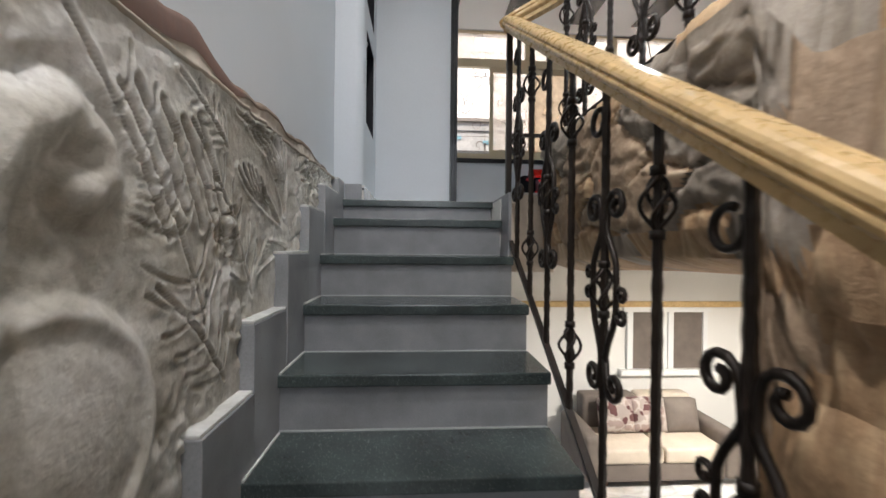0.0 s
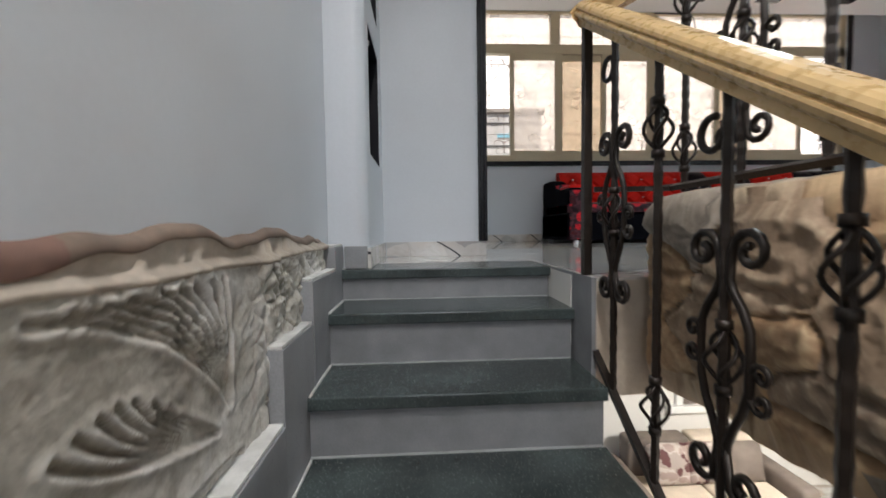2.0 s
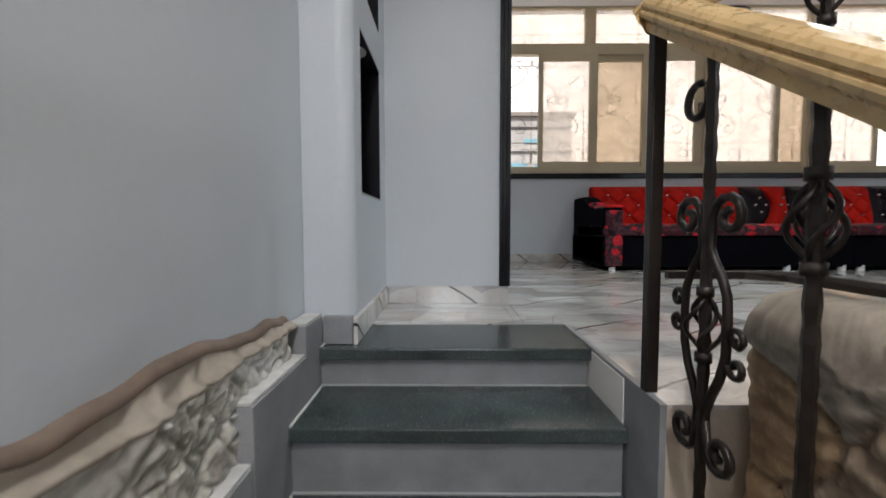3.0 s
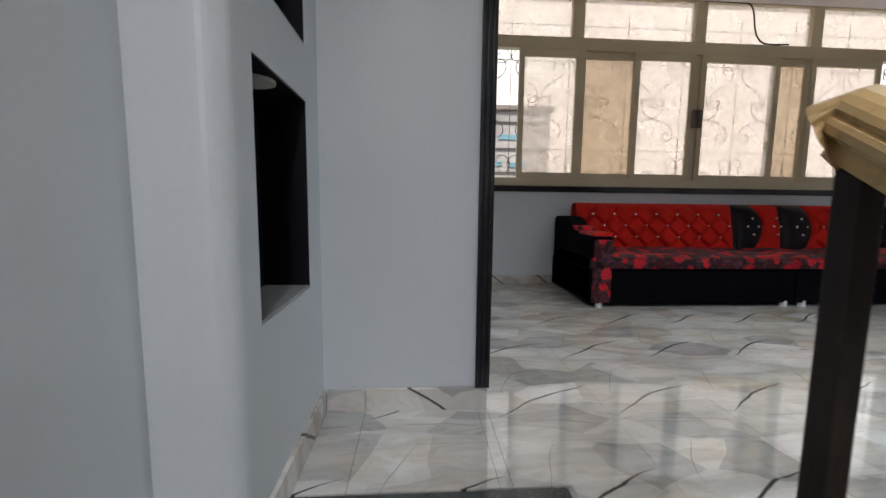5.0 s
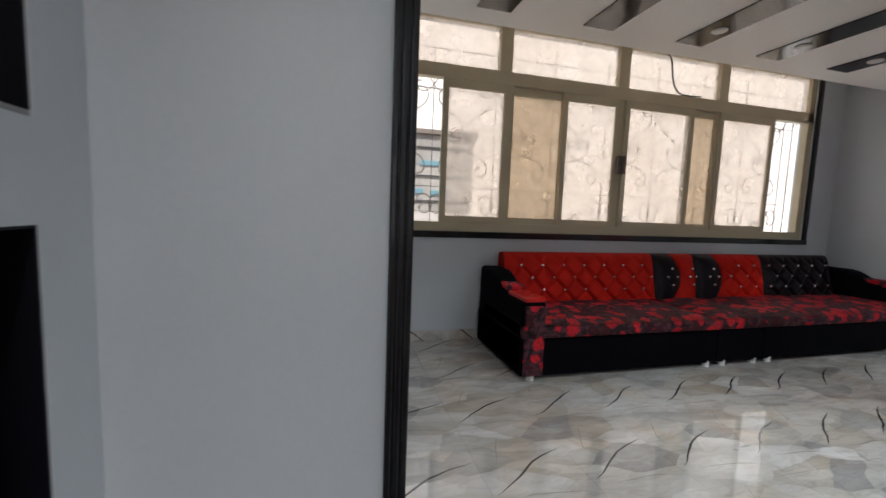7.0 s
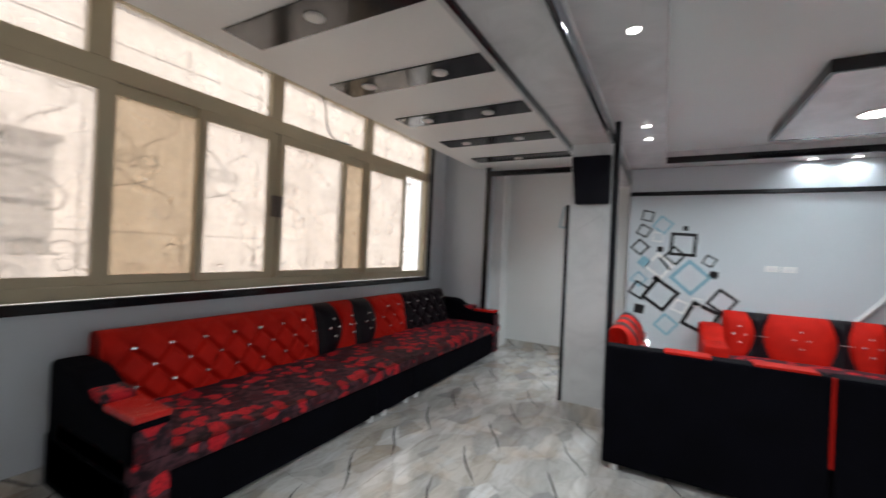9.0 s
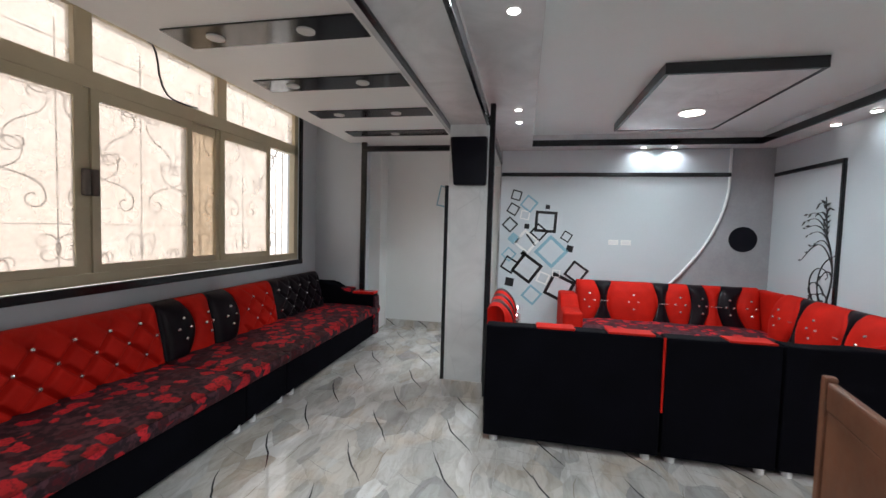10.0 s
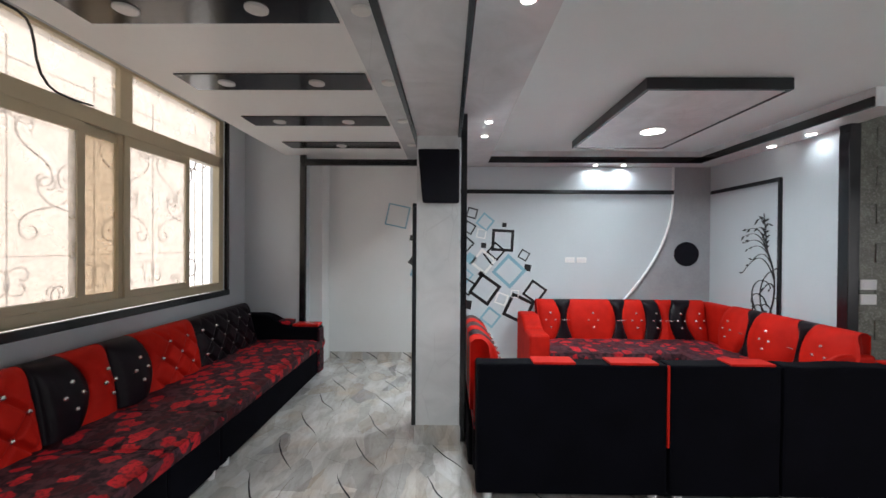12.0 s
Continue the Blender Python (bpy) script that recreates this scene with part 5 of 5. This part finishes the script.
SCROLLS = []
for sgn in (1, -1):
    for (px, pz), head, length, k0, k1 in (((0.20, 0.62), 2.3, 1.15, 26, -26), ((0.10, 1.02), 0.4, 0.95, -28, 26), ((0.27, 0.20), 2.6, 0.62, 34, 34), ((0.06, 0.10), 0.5, 0.50, 36, 36), ((0.22, 1.46), 2.4, 0.70, 30, -30)):
        one = bmesh.new()
        tube(one, [(sgn * x, 0, z) for x, _, z in curl((px, pz), head, length, k0, k1)], 0.0062, 4)
        SCROLLS.append(finish(one, "scroll", GRM))
for k in range(8):
    for me in SCROLLS:
        part("scroll", me, GRM, grl).location = (0.72 + 0.69 * k, 0, 1.15)
for k in range(9):
    gb = bmesh.new()
    tube(gb, [(0.375 + 0.69 * k, 0, 1.05), (0.375 + 0.69 * k, 0, 3.1)], 0.005, 4)
    part("upright", gb, GRM, grl)
for z in (1.08, 1.55, 2.55, 2.95):
    gb = bmesh.new()
    tube(gb, [(0.2, 0, z), (6.05, 0, z)], 0.005, 4)
    part("rail", gb, GRM, grl)
for x in (0.2, 6.05):
    gb = bmesh.new()
    tube(gb, [(x, -0.15, 1.08), (x, 0, 1.08), (x, 0, 2.95), (x, -0.15, 2.95)], 0.008, 4)
    part("bracket", gb, GRM, grl)
cbm = bmesh.new()
tube(cbm, [(3.10, 6.699, 3.116), (3.36, 6.699, 3.112), (3.57, 6.699, 3.112), (3.63, 6.699, 3.09), (3.66, 6.699, 3.04), (3.68, 6.699, 2.95), (3.69, 6.699, 2.87), (3.72, 6.699, 2.78), (3.77, 6.699, 2.72), (3.83, 6.699, 2.695), (3.96, 6.699, 2.69), (4.11, 6.699, 2.70)], 0.009, 6)
put("cable", cbm, INK, "black cable drooping across the window fanlight", "cable", smooth=True)
CONC = plain("weathered_concrete", (0.55, 0.52, 0.50), 0.9, vary=0.25, big=2, fine=18)
fw = thing("balcony", "grey enclosed balcony with blue panels on the facade opposite", "balcony", (0, 9.3, 0))
part("wall", boxes((-3.0, 2.3, 0, 0.3, 1.27, 2.50), bevel=0.02), CONC, fw)
part("roof_edge", boxes((-3.05, 2.35, -0.06, 0.3, 2.501, 2.58), bevel=0.01), GRM, fw)
for x, z in ((0.75, 2.15), (1.55, 2.05), (0.95, 1.62), (1.30, 1.60), (1.75, 1.58), (-0.2, 2.1)):
    part("panel", boxes((x - 0.16, x + 0.16, -0.02, -0.001, z - 0.04, z + 0.04), bevel=0.004), CYAN, fw, "narrow blue panel")
for z in (1.45, 1.85, 2.3):
    part("rail", boxes((-2.9, 2.25, -0.03, -0.002, z - 0.008, z + 0.008)), GREYINK, fw)

# ---------------------------------------------------------------- lower room things
def lower_sofa(m, w, n, label):
    t = thing("settee", label, "sofa", (0, 0, 0), "lower room seating")
    t.matrix_world = m
    part("base", boxes((0, w, 0.02, 0.8, 0.08, 0.28), bevel=0.02), TAUPE, t)
    for k in range(n):
        part("seat_cushion", boxes((w / n * k + 0.01, w / n * (k + 1) - 0.01, 0.0, 0.62, 0.28, 0.45), bevel=0.04, seg=3), BEIGE, t, smooth=True)
        part("back_cushion", boxes((w / n * k + 0.01, w / n * (k + 1) - 0.01, 0.60, 0.82, 0.42, 0.85), bevel=0.05, seg=3), BEIGE if k % 2 else TAUPE, t, smooth=True)
    for x in (-0.20, w + 0.005):
        b = boxes((x, x + 0.195, 0.0, 0.82, 0.08, 0.60), bevel=0.06, seg=3)
        part("arm", b, TAUPE, t, smooth=True)
    for x in (0.05, w - 0.1):
        part("foot", boxes((x, x + 0.06, 0.1, 0.16, 0, 0.08)), WOOD, t)
    return t


lower_sofa(Matrix.Translation((2.05, 4.75, -3.0)), 1.45, 2, "beige two-seat settee with taupe arms in the lower room")
lower_sofa(Matrix.Translation((4.35, 4.7, -3.0)) @ Matrix.Rotation(radians(-90), 4, "Z"), 1.9, 3, "beige three-seat settee with taupe arms in the lower room")
LEAFY = floral("leaf_print")
for nd in LEAFY.node_tree.nodes:
    if nd.type == "VALTORGB":
        for e in nd.color_ramp.elements:
            r_, g_, b_, a_ = e.color
            if max(r_, g_, b_) > 0.15 and min(r_, g_, b_) < 0.05:
                e.color = (0.12, 0.11, 0.10, 1)
            elif max(r_, g_, b_) < 0.12:
                e.color = (0.62, 0.58, 0.52, 1)
for k, (x, y, z, a, mt) in enumerate(((2.42, 5.20, -2.34, 12, LEAFY), (2.82, 5.20, -2.34, -8, LEAFY), (3.25, 5.22, -2.36, 15, TAUPE), (4.80, 4.3, -2.36, 70, LEAFY), (4.80, 3.7, -2.36, 80, LEAFY))):
    cu = cushion(-0.22, 0.22, -0.07, 0.07, -0.2, 0.2)
    for v in cu.verts:
        f = max(abs(v.co.x) / 0.22, abs(v.co.z) / 0.2)
        v.co.y *= 1.15 - 0.8 * f ** 3
    o = put("throw_cushion", cu, mt, "leaf-printed throw cushion on the settee" if mt is LEAFY else "taupe throw cushion on the settee", "cushion", "lower room cushions", smooth=True)
    o.matrix_world = pose(x, y, z, -14, 0, 0 if k < 3 else 90)
lwin = thing("lower_window", "white-framed double window with brown panes in the lower room", "window", (3.35, 5.70, -2.0), kind="structure")
for x0 in (-0.55, 0.02):
    part("pane", boxes((x0 + 0.08, x0 + 0.50, -0.02, -0.001, 0.08, 0.85)), TAUPE, lwin)
    part("window_frame", boxes((x0, x0 + 0.08, -0.05, 0, 0.08, 0.85), (x0 + 0.50, x0 + 0.56, -0.05, 0, 0.08, 0.85), bevel=0.006), SWITCH, lwin)
part("sill", boxes((-0.65, 0.68, -0.09, 0, 0, 0.08), bevel=0.008), SWITCH, lwin)
part("head", boxes((-0.60, 0.63, -0.05, 0, 0.85, 0.92), bevel=0.006), SWITCH, lwin)
put("cornice", boxes((0.3, 7.0, 5.62, 5.70, -1.08, -1.0), bevel=0.02), CREAM, "pale moulded cornice round the lower room", "cornice", **S)
CIRC = plain("brown_wallpaper", (0.16, 0.11, 0.085), 0.6, vary=0.15, big=4)
put("feature_panel", boxes((4.65, 6.5, 5.66, 5.70, -2.9, -1.08)), CIRC, "brown feature panel behind the settee", "wall panel", **S)
for k in range(16):
    b = bmesh.new()
    disc(b, (4.85 + 0.42 * (k % 4) + rng.uniform(-0.06, 0.06), 5.655, -2.75 + 0.42 * (k // 4) + rng.uniform(-0.06, 0.06)), rng.uniform(0.12, 0.19), 0.008, "y", 28)
    put("wall_disc", b, BEIGE, "pale round disc on the brown panel", "wall disc", "wall discs")

# dark red door far along the gallery
dr = thing("door_1", "dark red panelled wooden door in the gallery", "door", (4.65, -1.6, 0), kind="structure")
part("leaf", boxes((-0.05, 0, 0, 0.9, 0.0, 2.05), bevel=0.006), DOORRED, dr)
for z in (0.15, 1.1):
    part("panel", boxes((-0.065, -0.0505, 0.12, 0.78, z, z + 0.8), bevel=0.01), DOORRED, dr)
b = bmesh.new()
tube(b, [(-0.05, 0.80, 1.0), (-0.10, 0.80, 1.0), (-0.10, 0.70, 1.0)], 0.010, 8)
part("door_handle", b, CHROME, dr)

# ---------------------------------------------------------------- floor tiles
fl = thing("floor", "polished grey and tan marble-look floor tiles", "floor", (0, 0, 0), kind="structure")
FLOOR_AREAS = ((-0.41, 0.2495, 3.424, 3.925), (0.2505, 7.1, 3.424, 6.70), (0.4805, 7.1, 2.60, 3.4235), (0.80, 7.1, -3.2, 2.5995))
TILES = {}
for i in range(-2, 13):
    for j in range(-10, 6):
        ox, oy = 0.2925 + TILE_X * i, 3.03 + TILE_Y * j
        for x0, x1, y0, y1 in FLOOR_AREAS:
            cut = (max(0.0, x0 - ox), min(TILE_X - 0.0015, x1 - ox), max(0.0, y0 - oy), min(TILE_Y - 0.0015, y1 - oy))
            if cut[1] - cut[0] < 0.004 or cut[3] - cut[2] < 0.004:
                continue
            key = tuple(round(c, 3) for c in cut)
            if key not in TILES:
                TILES[key] = finish(boxes((*cut, -0.012, 0.0)), "floor_tile", FLOORM)
            part("floor_tile", TILES[key], FLOORM, fl).location = (ox, oy, 0)
